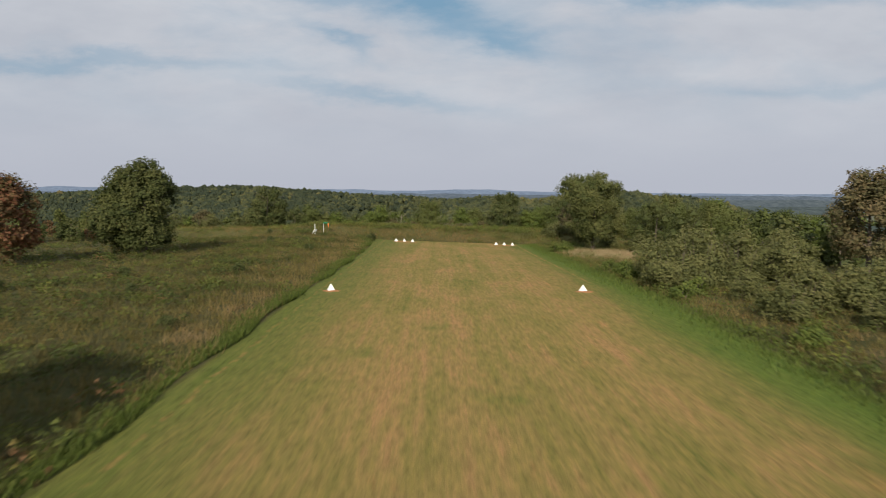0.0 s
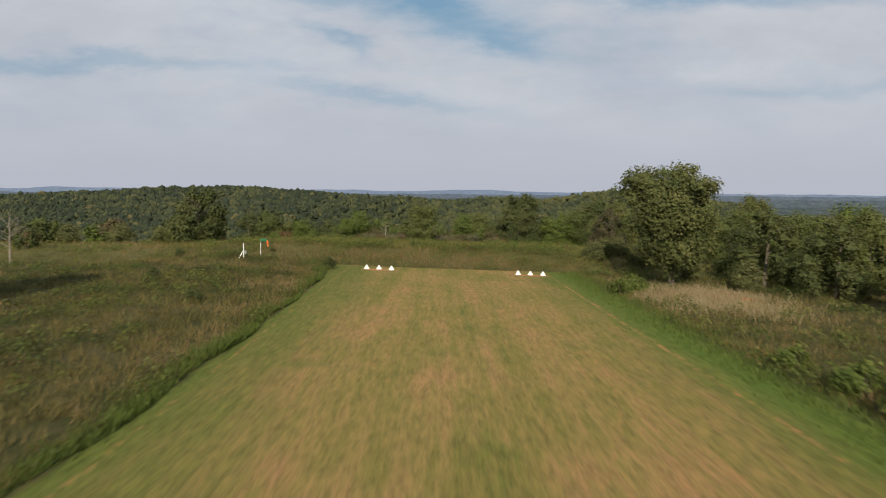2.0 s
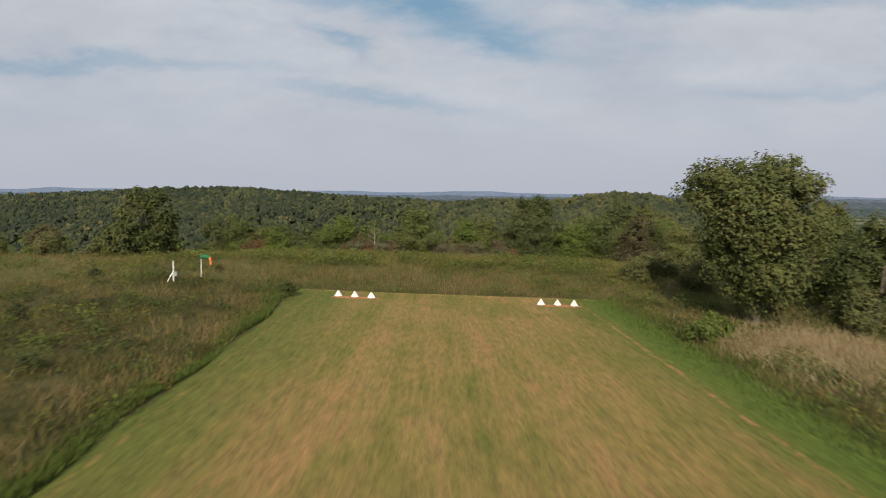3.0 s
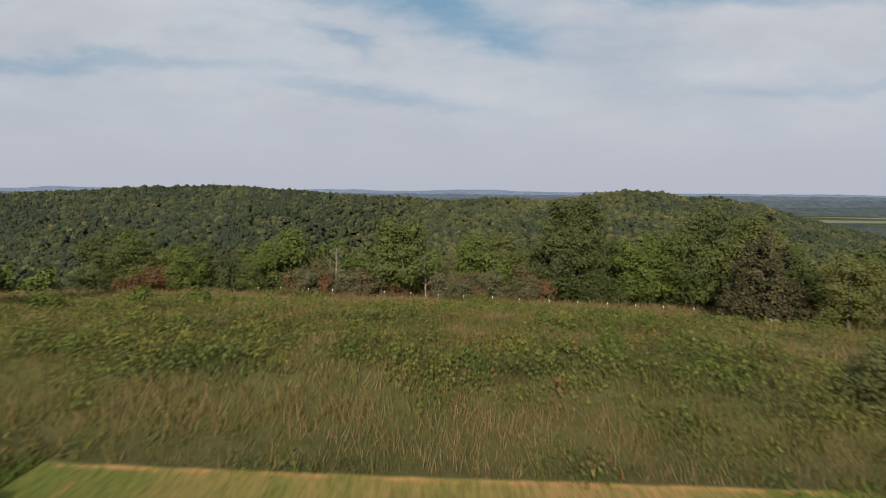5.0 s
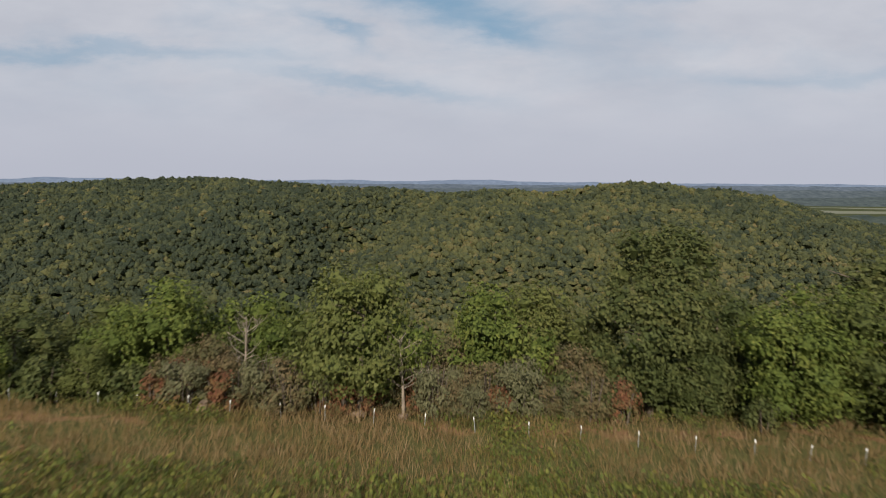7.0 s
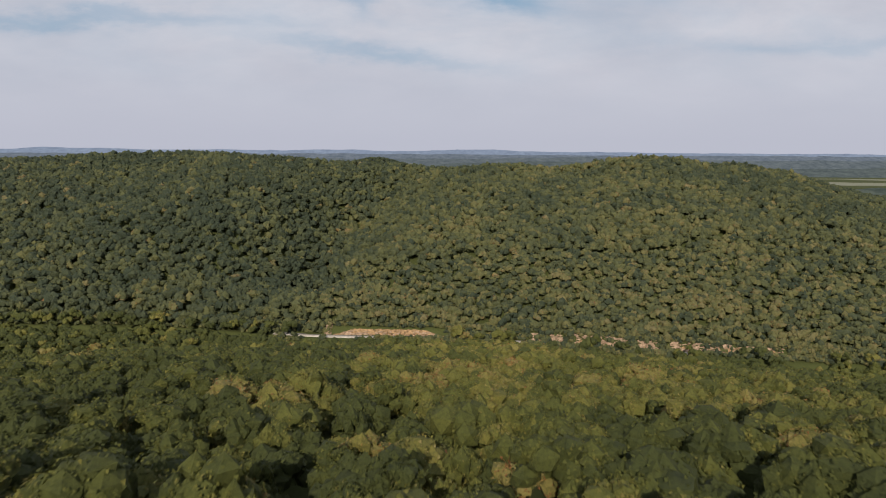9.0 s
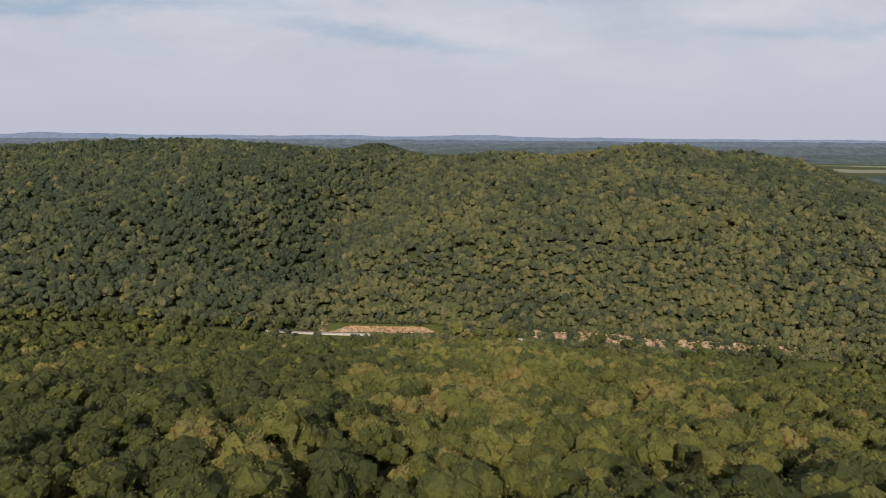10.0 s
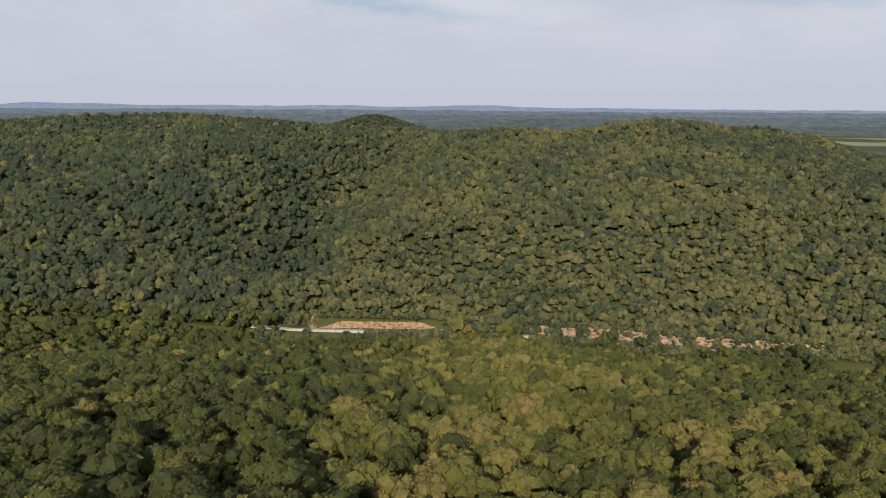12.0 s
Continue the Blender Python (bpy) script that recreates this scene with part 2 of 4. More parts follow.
    yy = math_node(nt, "DIVIDE", math_node(nt, "SUBTRACT", y, 75.0), 24.0)
    bow = math_node(nt, "MULTIPLY", math_node(nt, "POWER", 2.718, math_node(nt, "MULTIPLY", math_node(nt, "MULTIPLY", yy, yy), -1.0)), -0.45)
    bow = math_node(nt, "ADD", bow, math_node(nt, "MULTIPLY", grey(nt, y, 100, 118), 0.9))
    inside = math_node(nt, "MULTIPLY", grey(nt, math_node(nt, "ADD", math_node(nt, "ADD", x, bow), math_node(nt, "MULTIPLY", wob, 0.35)), STRIP_L - 0.2, STRIP_L + 0.2),
                       grey(nt, math_node(nt, "ADD", x, math_node(nt, "MULTIPLY", wob, 0.8)), STRIP_R + 0.5, STRIP_R - 0.5))
    inside = math_node(nt, "MULTIPLY", inside, grey(nt, math_node(nt, "ADD", math_node(nt, "ADD", y, math_node(nt, "MULTIPLY", x, 0.012)), math_node(nt, "MULTIPLY", wob, 0.3)), STRIP_END + 0.15, STRIP_END - 0.15))
    nt.links.new(mix(nt, inside, rough, lawn), b.inputs["Base Color"])
    h = math_node(nt, "ADD", math_node(nt, "MULTIPLY", spots, math_node(nt, "SUBTRACT", 1.05, inside)), math_node(nt, "MULTIPLY", grain, 0.15))
    bump(nt, b, h, 0.9, 0.35)
    return m


def foliage_material(name, stops, by_object=False, glow=0.22, relief=0.06, mottle=4.5, gap_shade=0.55, drift=0.45):
    """Leaves: colour by tree, with lighter and darker sprays and painted dark gaps; light passes through in part."""
    m, nt, b, p = material(name, 0.75, 0.25)
    t = nt.nodes.new("ShaderNodeAttribute")
    t.attribute_name = "tint"
    tint = t.outputs["Fac"]
    isl = nt.nodes.new("ShaderNodeNewGeometry").outputs["Random Per Island"]
    if by_object:
        o = nt.nodes.new("ShaderNodeObjectInfo").outputs["Random"]
        tint = math_node(nt, "ADD", math_node(nt, "MULTIPLY", tint, 0.35), math_node(nt, "MULTIPLY", o, 0.65))
    f = math_node(nt, "ADD", tint, math_node(nt, "MULTIPLY", math_node(nt, "SUBTRACT", noise_node(nt, p, 0.45, 3), 0.5), drift))
    f = math_node(nt, "ADD", f, math_node(nt, "MULTIPLY", math_node(nt, "SUBTRACT", isl, 0.5), 0.16))
    c = ramp(nt, f, stops)
    # noise mottling paints the shaded gaps between leaves into the colour
    c = mix(nt, math_node(nt, "MULTIPLY", grey(nt, noise_node(nt, p, mottle, 6, 0.75), 0.46, 0.60), gap_shade), c, mix(nt, 1.0, c, (0.36, 0.40, 0.38), "MULTIPLY"))
    nt.links.new(c, b.inputs["Base Color"])
    if relief:
        lumps = math_node(nt, "ADD", math_node(nt, "MULTIPLY", noise_node(nt, p, 1.3, 5, 0.75), 0.7), math_node(nt, "MULTIPLY", noise_node(nt, p, 4.5, 4, 0.75), 0.5))
        bump(nt, b, lumps, 1.0, relief)
    tr = nt.nodes.new("ShaderNodeBsdfTranslucent")
    nt.links.new(mix(nt, 1.0, c, (1.1, 1.2, 0.5), "MULTIPLY"), tr.inputs["Color"])
    mx = nt.nodes.new("ShaderNodeMixShader")
    mx.inputs[0].default_value = glow
    nt.links.new(b.outputs[0], mx.inputs[1])
    nt.links.new(tr.outputs[0], mx.inputs[2])
    nt.links.new(mx.outputs[0], nt.nodes["Material Output"].inputs[0])
    return m


def plain(name, colour, rough=0.7, scale=6.0, vary=0.25, spec=0.3):
    m, nt, b, p = material(name, rough, spec)
    dark = tuple(v * (1 - vary) for v in colour)
    light = tuple(min(1, v * (1 + 0.5 * vary)) for v in colour)
    n = noise_node(nt, p, scale, 5, 0.65)
    nt.links.new(ramp(nt, n, [(0.35, dark), (0.65, light)]), b.inputs["Base Color"])
    bump(nt, b, n, 0.3, 0.02)
    return m


GREENS = [(0.0, (0.046, 0.055, 0.014)), (0.25, (0.076, 0.083, 0.018)), (0.45, (0.110, 0.110, 0.024)), (0.62, (0.149, 0.134, 0.031)), (0.78, (0.180, 0.152, 0.047)), (0.90, (0.213, 0.173, 0.067)), (0.95, (0.223, 0.138, 0.042)), (1.0, (0.203, 0.094, 0.034))]
LEAFY = [(0.0, (0.055, 0.071, 0.022)), (0.3, (0.085, 0.104, 0.028)), (0.55, (0.112, 0.128, 0.034)), (0.8, (0.140, 0.144, 0.044)), (1.0, (0.158, 0.134, 0.048))]
# leaf greens with extra blue: valley haze painted into the colour
HAZED_GREENS = [(0.0, (0.043, 0.057, 0.034)), (0.25, (0.073, 0.085, 0.042)), (0.45, (0.102, 0.111, 0.046)), (0.62, (0.135, 0.132, 0.051)), (0.78, (0.167, 0.150, 0.065)), (0.90, (0.190, 0.162, 0.080)), (0.95, (0.235, 0.157, 0.052)), (1.0, (0.198, 0.103, 0.052))]
M_GROUND = ground_material()
M_WOODS = foliage_material("woodland_leaves", GREENS, glow=0.15, relief=0.3, mottle=2.4, gap_shade=0.6, drift=0.12)
M_HILL = foliage_material("hazed_hillside_leaves", HAZED_GREENS, glow=0.3, relief=0.4, mottle=1.4, gap_shade=0.35, drift=0.10)
M_TREE = foliage_material("broad_leaves", LEAFY, True)
M_OAK = foliage_material("dark_oak_leaves", [(0.0, (0.059, 0.075, 0.022)), (0.5, (0.090, 0.103, 0.032)), (1.0, (0.130, 0.130, 0.043))])
M_OLIVE = foliage_material("olive_oak_leaves", [(0.0, (0.073, 0.091, 0.028)), (0.5, (0.114, 0.123, 0.037)), (1.0, (0.161, 0.153, 0.053))])
M_BROWN = foliage_material("browning_leaves", [(0.0, (0.099, 0.096, 0.042)), (0.5, (0.148, 0.119, 0.057)), (1.0, (0.188, 0.132, 0.071))])
M_PINE = foliage_material("brown_green_needles", [(0.0, (0.050, 0.052, 0.024)), (0.5, (0.085, 0.076, 0.036)), (1.0, (0.135, 0.100, 0.054))])
M_LIME = foliage_material("light_green_leaves", [(0.0, (0.076, 0.105, 0.020)), (0.5, (0.119, 0.149, 0.030)), (1.0, (0.166, 0.179, 0.041))])
M_RUST = foliage_material("red_autumn_leaves", [(0.0, (0.108, 0.095, 0.038)), (0.4, (0.162, 0.095, 0.045)), (0.7, (0.189, 0.072, 0.041)), (1.0, (0.216, 0.126, 0.054))])
M_SAGE = foliage_material("grey_green_leaves", [(0.0, (0.111, 0.113, 0.059)), (0.5, (0.152, 0.148, 0.075)), (1.0, (0.193, 0.176, 0.098))])
M_SHRUB = foliage_material("olive_shrub_leaves", [(0.0, (0.091, 0.101, 0.034)), (0.5, (0.135, 0.138, 0.047)), (1.0, (0.179, 0.167, 0.065))])
M_GRASS = foliage_material("tall_grass", [(0.0, (0.072, 0.057, 0.023)), (0.2, (0.107, 0.088, 0.032)), (0.4, (0.164, 0.135, 0.042)), (0.6, (0.209, 0.155, 0.059)), (0.8, (0.266, 0.175, 0.092)), (1.0, (0.43, 0.335, 0.205))], glow=0.3, relief=0.0)
M_WEED = foliage_material("leafy_weeds", [(0.0, (0.040, 0.054, 0.016)), (0.25, (0.072, 0.094, 0.022)), (0.5, (0.110, 0.131, 0.030)), (0.72, (0.161, 0.170, 0.037)), (0.88, (0.214, 0.193, 0.044)), (1.0, (0.175, 0.096, 0.044))], glow=0.25, relief=0.0)
M_BARK = plain("grey_brown_bark", (0.13, 0.105, 0.08), 0.95, 3.0, 0.5)
M_DEAD = plain("bleached_dead_wood", (0.27, 0.225, 0.18), 0.9, 3.0, 0.4)
M_WHITE = plain("weathered_white_paint", (0.80, 0.80, 0.78), 0.55, 5.0, 0.12)
M_SOIL = plain("orange_clay_soil", (0.40, 0.19, 0.085), 0.98, 3.5, 0.45, 0.1)
M_ROAD = plain("pale_gravel_road", (0.42, 0.375, 0.325), 0.95, 0.6, 0.4, 0.1)
M_BANK = plain("orange_cut_bank", (0.27, 0.175, 0.095), 0.98, 0.55, 0.7, 0.1)
M_LEDGE = plain("pale_broken_ledge", (0.31, 0.222, 0.155), 0.98, 0.5, 0.5, 0.1)
M_STONE = plain("tan_limestone", (0.25, 0.185, 0.135), 0.95, 2.5, 0.45, 0.1)
M_POST = plain("galvanised_post", (0.30, 0.31, 0.30), 0.6, 8.0, 0.3)
M_GREEN = plain("green_cloth", (0.03, 0.16, 0.07), 0.8, 5.0, 0.3)
M_ORANGE = plain("orange_cloth", (0.75, 0.20, 0.05), 0.8, 5.0, 0.25)


# ---------------------------------------------------------------- mesh helpers
def solid(name, verts, faces, mat, parent=None, label="", smooth=False, tint=None):
    """One mesh object from arrays; faces all of one size when an array."""
    me = bpy.data.meshes.new(name)
    verts = np.asarray(verts, np.float32)
    faces = np.asarray(faces, np.int32)
    k = faces.shape[1]
    me.vertices.add(len(verts))
    me.vertices.foreach_set("co", verts.ravel())
    me.loops.add(faces.size)
    me.loops.foreach_set("vertex_index", faces.ravel())
    me.polygons.add(len(faces))
    me.polygons.foreach_set("loop_start", np.arange(0, faces.size, k, dtype=np.int32))
    me.polygons.foreach_set("loop_total", np.full(len(faces), k, np.int32))
    me.update(calc_edges=True)
    me.polygons.foreach_set("use_smooth", np.full(len(faces), smooth))
    if tint is not None:
        at = me.attributes.new("tint", "FLOAT", "POINT")
        at.data.foreach_set("value", np.asarray(tint, np.float32))
    me.materials.append(mat)
    ob = new(name, me)
    ob.parent = parent
    if label:
        tagged(ob, label)
    return ob


def part(name, bm, mat, parent, label=""):
    me = bpy.data.meshes.new(name)
    bm.to_mesh(me)
    bm.free()
    me.materials.append(mat)
    ob = new(name, me)
    ob.parent = parent
    if label:
        tagged(ob, label)
    return ob


def ico(level):
    bm = bmesh.new()
    bmesh.ops.create_icosphere(bm, subdivisions=level, radius=1)
    v = np.array([q.co[:] for q in bm.verts])
    f = np.array([[q.index for q in fc.verts] for fc in bm.faces])
    bm.free()
    return v, f


ICO1, ICO2 = ico(1), ico(2)
OCTA = (np.array([(1, 0, 0), (0, 1, 0), (-1, 0, 0), (0, -1, 0), (0, 0, 1), (0, 0, -1)], float),
        np.array([(0, 1, 4), (1, 2, 4), (2, 3, 4), (3, 0, 4), (1, 0, 5), (2, 1, 5), (3, 2, 5), (0, 3, 5)]))


def tube(points, radii, sides=6):
    """Tapered tube along points: verts and quads."""
    pts = [Vector(p) for p in points]
    vs, fs = [], []
    for i, p in enumerate(pts):
        d = (pts[min(i + 1, len(pts) - 1)] - pts[max(i - 1, 0)]).normalized()
        a = d.orthogonal().normalized()
        b = d.cross(a)
        for s in range(sides):
            an = 2 * math.pi * s / sides
            vs.append(p + (a * math.cos(an) + b * math.sin(an)) * radii[i])
        if i:
            for s in range(sides):
                o, q = (i - 1) * sides, (s + 1) % sides
                fs.append((o + s, o + q, o + sides + q, o + sides + s))
    return np.array([v[:] for v in vs]), np.array(fs)


def join(parts):
    vs, fs, n = [], [], 0
    for v, f in parts:
        vs.append(v)
        fs.append(f + n)
        n += len(v)
    return np.concatenate(vs), np.concatenate(fs)


def limbs(rng, h, w, r, count, bare=0.0):
    """A trunk with limbs that spread into the crown."""
    bend = rng.normal(0, 0.03 * h, 2)
    top = h * 0.78
    out = [tube([(0, 0, -0.4), (bend[0] * 0.3, bend[1] * 0.3, h * 0.3), (bend[0], bend[1], top)], [r * 1.25, r * 0.8, r * 0.16], 7)]
    for i in range(count):
        z = h * (rng.uniform(0.25, 0.76) if bare else rng.uniform(0.22, 0.68))
        a = rng.uniform(0, 2 * math.pi)
        ln = w * (rng.uniform(0.28, 0.5) if bare else rng.uniform(0.24, 0.36))
        d = np.array([math.cos(a), math.sin(a)])
        k = z / top
        p0 = np.array([*(bend * k), z])
        if bare:
            ln *= 1.25 - 0.85 * k
        p1 = p0 + np.array([*(d * ln * 0.5), ln * 0.30])
        p2 = p0 + np.array([*(d * ln), ln * (rng.uniform(0.35, 1.0) if bare else rng.uniform(0.4, 0.7))])
        out.append(tube([p0, p1, p2], [r * 0.42 * (1 - 0.5 * k), r * 0.25, r * 0.06], 5))
        if bare:
            for j in range(7):
                q0 = p0 + (p2 - p0) * rng.uniform(0.4, 0.95)
                q1 = q0 + rng.normal(0, 0.22, 3) * ln + np.array([0, 0, 0.25 * ln])
                out.append(tube([q0, (q0 + q1) / 2 + rng.normal(0, 0.03, 3) * ln, q1], [r * 0.10, r * 0.07, r * 0.03], 4))
    return join(out)


def sprays(rng, centres, normals, size, tint, stray=0.6):
    """Small leaning leaf sprays, one pointed triangle each."""
    n = len(centres)
    nn = normals + rng.normal(0, stray, (n, 3))
    nn /= np.linalg.norm(nn, axis=1)[:, None]
    a = np.cross(nn, rng.normal(0, 1, (n, 3)))
    a /= np.linalg.norm(a, axis=1)[:, None]
    b = np.cross(nn, a)
    s = size * rng.uniform(0.6, 1.5, n)[:, None]
    v = np.stack([centres + a * s, centres - a * s * 0.55 + b * s * 0.75, centres - a * s * 0.55 - b * s * 0.75], 1).reshape(-1, 3)
    return v, np.arange(3 * n).reshape(-1, 3), np.repeat(tint, 3)


PROFILES = {
    "cone": ((0, 0.12, 0.4, 0.7, 0.9, 1), (0.75, 0.98, 0.72, 0.42, 0.18, 0.05)),
    "dome": ((0, 0.15, 0.4, 0.65, 0.85, 1), (0.78, 0.98, 1.0, 0.86, 0.60, 0.25)),
    "oval": ((0, 0.15, 0.4, 0.65, 0.85, 1), (0.55, 0.88, 1.0, 0.88, 0.62, 0.28)),
    "vase": ((0, 0.15, 0.4, 0.65, 0.85, 1), (0.35, 0.62, 0.82, 1.0, 0.95, 0.55)),
    "round": ((0, 0.12, 0.3, 0.5, 0.7, 0.88, 1), (0.3, 0.65, 0.92, 1.0, 0.92, 0.65, 0.3)),
}


def crown(rng, w, h, z0, blobs, leaves, leaf, core=0.6, flat=0.9, shape="round"):
    """A crown of leaf sprays gathered in many uneven clumps round hearts tinted dark as inner shade. Width w, from z0
    to h.
    """
    blobs = int(blobs * 2.2)
    hh = (h - z0) / 2
    cs = []
    lean = rng.normal(0, 0.10, 2)
    lobes = rng.normal(0, 1, (7, 3))
    lobes /= np.linalg.norm(lobes, axis=1)[:, None]
    while len(cs) < blobs:
        p = rng.uniform(-1, 1, 3)
        r = np.hypot(p[0], p[1])
        k = (p[2] + 1) / 2
        lim = float(np.interp(k, *PROFILES[shape]))
        lim *= 0.66 + 0.46 * float(np.max(np.exp(-5 * (1 - lobes @ (p / np.linalg.norm(p))))))
        if r > lim or (r < 0.62 * lim and k < 0.72 and rng.random() < 0.8):
            continue
        cs.append((p[0] + lean[0] * k, p[1] + lean[1] * k, p[2]))
    cs = np.array(cs)
    br = 0.5 * w * (1.22 / blobs ** 0.36) * rng.uniform(0.55, 1.35, blobs)
    if shape == "cone":
        br *= 0.95 * (1 - (cs[:, 2] + 1) / 4.5)
    cen = np.stack([cs[:, 0] * (0.5 * w - br * 0.5), cs[:, 1] * (0.5 * w - br * 0.5), z0 + hh + cs[:, 2] * (hh - br * 0.5)], 1)
    cen[:, 2] = np.maximum(cen[:, 2], br * 0.5)
    vs, fs, ts, n = [], [], [], 0
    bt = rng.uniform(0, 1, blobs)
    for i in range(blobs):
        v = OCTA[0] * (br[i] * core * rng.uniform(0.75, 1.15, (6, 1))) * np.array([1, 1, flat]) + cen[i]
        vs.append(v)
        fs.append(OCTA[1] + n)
        # hearts get a lower tint: the crown's inner shade is in the colour
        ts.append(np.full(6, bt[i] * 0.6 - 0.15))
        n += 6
    out = cen - np.array([0, 0, z0 + 0.8 * hh])
    out /= np.linalg.norm(out, axis=1)[:, None] + 1e-6
    pick = rng.choice(blobs, leaves, p=br ** 2 / np.sum(br ** 2))
    d = rng.normal(0, 1, (leaves, 3)) + 0.55 * out[pick] + np.array([0, 0, 0.15])
    d /= np.linalg.norm(d, axis=1)[:, None]
    c = cen[pick] + d * (br[pick] * rng.uniform(0.55, 1.22, leaves))[:, None] * np.array([1, 1, flat])
    nrm = d * 0.8 + out[pick] * 0.35 + np.array([0, 0, 0.25])
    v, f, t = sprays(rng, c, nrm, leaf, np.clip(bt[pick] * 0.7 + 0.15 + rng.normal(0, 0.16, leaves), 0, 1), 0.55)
    vs.append(v)
    fs.append(f + n)
    ts.append(t)
    return np.concatenate(vs), np.concatenate(fs), np.concatenate(ts)


LUMP1 = (ICO1[0], np.array([f for f in ICO1[1] if ICO1[0][f][:, 2].mean() > -0.3]))


def wood_tree(rng, w, h, z0, lumps, form, leaves, leaf):
    """A woodland tree: uneven rounded leaf masses set on a dome, with loose sprays on them."""
    hh = h - z0
    vs, fs, ts, n = [], [], [], 0
    golden = rng.uniform(0, 6.28)
    cen, rad, tone = [], [], []
    for i in range(lumps):
        k = (i + 0.4) / lumps
        a = golden + i * 2.4 + rng.normal(0, 0.25)
        r = 0.5 * w * math.sqrt(k) * 0.80 * rng.uniform(0.8, 1.15)
        z = z0 + hh * (0.24 + 0.52 * math.sqrt(max(0.0, 1 - k * k)) * rng.uniform(0.84, 1.14))
        b = 0.5 * w * rng.uniform(0.42, 0.70) * (1.75 / lumps ** 0.36)
        cen.append((r * math.cos(a), r * math.sin(a), z))
        rad.append(b)
        tone.append(rng.uniform(0, 1))
        q = form[0] * (b * rng.uniform(0.66, 1.24, (len(form[0]), 1))) * np.array([1, 1, rng.uniform(0.85, 1.15)])
        vs.append(q + np.array(cen[-1]))
        fs.append(form[1] + n)
        # masses under the sprays tinted darker, as painted shade inside the crown
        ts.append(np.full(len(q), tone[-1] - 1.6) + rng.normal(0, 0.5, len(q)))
        n += len(q)
    cen, rad, tone = np.array(cen), np.array(rad), np.array(tone)
    pick = rng.integers(0, lumps, leaves)
    d = rng.normal(0, 1, (leaves, 3))
    d[:, 2] = np.abs(d[:, 2]) * 1.1 - 0.3
    d /= np.linalg.norm(d, axis=1)[:, None]
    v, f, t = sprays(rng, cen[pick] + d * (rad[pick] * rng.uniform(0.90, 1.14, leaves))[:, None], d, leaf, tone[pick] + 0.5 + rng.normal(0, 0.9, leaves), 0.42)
    vs.append(v)
    fs.append(f + n)
    ts.append(t)
    return np.concatenate(vs), np.concatenate(fs), np.concatenate(ts)


def stuff(name, mat, pieces, label, category, smooth=False):
    """Many small pieces (verts, faces, tint) joined into one uncounted mass."""
    vs, fs, ts, n = [], [], [], 0
    for v, f, t in pieces:
        vs.append(v)
        fs.append(f + n)
        ts.append(t)
        n += len(v)
    ob = solid(name, np.concatenate(vs), np.concatenate(fs), mat, None, "", smooth, np.concatenate(ts))
    return tagged(ob, label, category, "", "stuff")


# ---------------------------------------------------------------- ground
def build_ground():
    ys = np.concatenate([[-1500, -700, -300, -150, -90], np.arange(-60, 192, 2.5), np.arange(192, 575, 6.0), np.arange(575, 606, 1.5), np.arange(606, 1000, 7.0), np.geomspace(1010, 4880, 40)])
    u = np.linspace(-1, 1, 181)
    spread = 0.28 * u + 0.72 * u ** 3
    w = np.where(ys < 0, 420 + 7 * np.minimum(-ys, 300), np.maximum(420, 1.02 * ys))
    X = w[:, None] * spread[None, :]
    Y = np.repeat(ys[:, None], len(u), 1)
    Z = land(X, Y)
    v = np.stack([X, Y, Z], 2).reshape(-1, 3)
    r, c = len(ys), len(u)
    i = (np.arange(r - 1)[:, None] * c + np.arange(c - 1)[None, :]).ravel()
    f = np.stack([i, i + 1, i + c + 1, i + c], 1)
    g = solid("ground", v, f, M_GROUND, None, "", True)
    tagged(g, "grassy hilltop with a mown strip above a wooded valley", "ground", "", "structure")


build_ground()


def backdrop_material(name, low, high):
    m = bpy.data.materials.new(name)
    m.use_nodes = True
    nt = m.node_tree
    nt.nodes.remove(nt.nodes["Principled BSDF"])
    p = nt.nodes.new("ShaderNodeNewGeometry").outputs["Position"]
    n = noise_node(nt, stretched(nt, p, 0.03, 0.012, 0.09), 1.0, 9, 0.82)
    # self-lit surface: the distance haze is part of this glowing colour
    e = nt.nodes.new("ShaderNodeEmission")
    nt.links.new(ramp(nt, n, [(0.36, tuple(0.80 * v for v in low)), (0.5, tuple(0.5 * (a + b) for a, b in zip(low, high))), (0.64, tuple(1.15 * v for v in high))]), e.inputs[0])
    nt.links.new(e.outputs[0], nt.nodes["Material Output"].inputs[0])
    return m


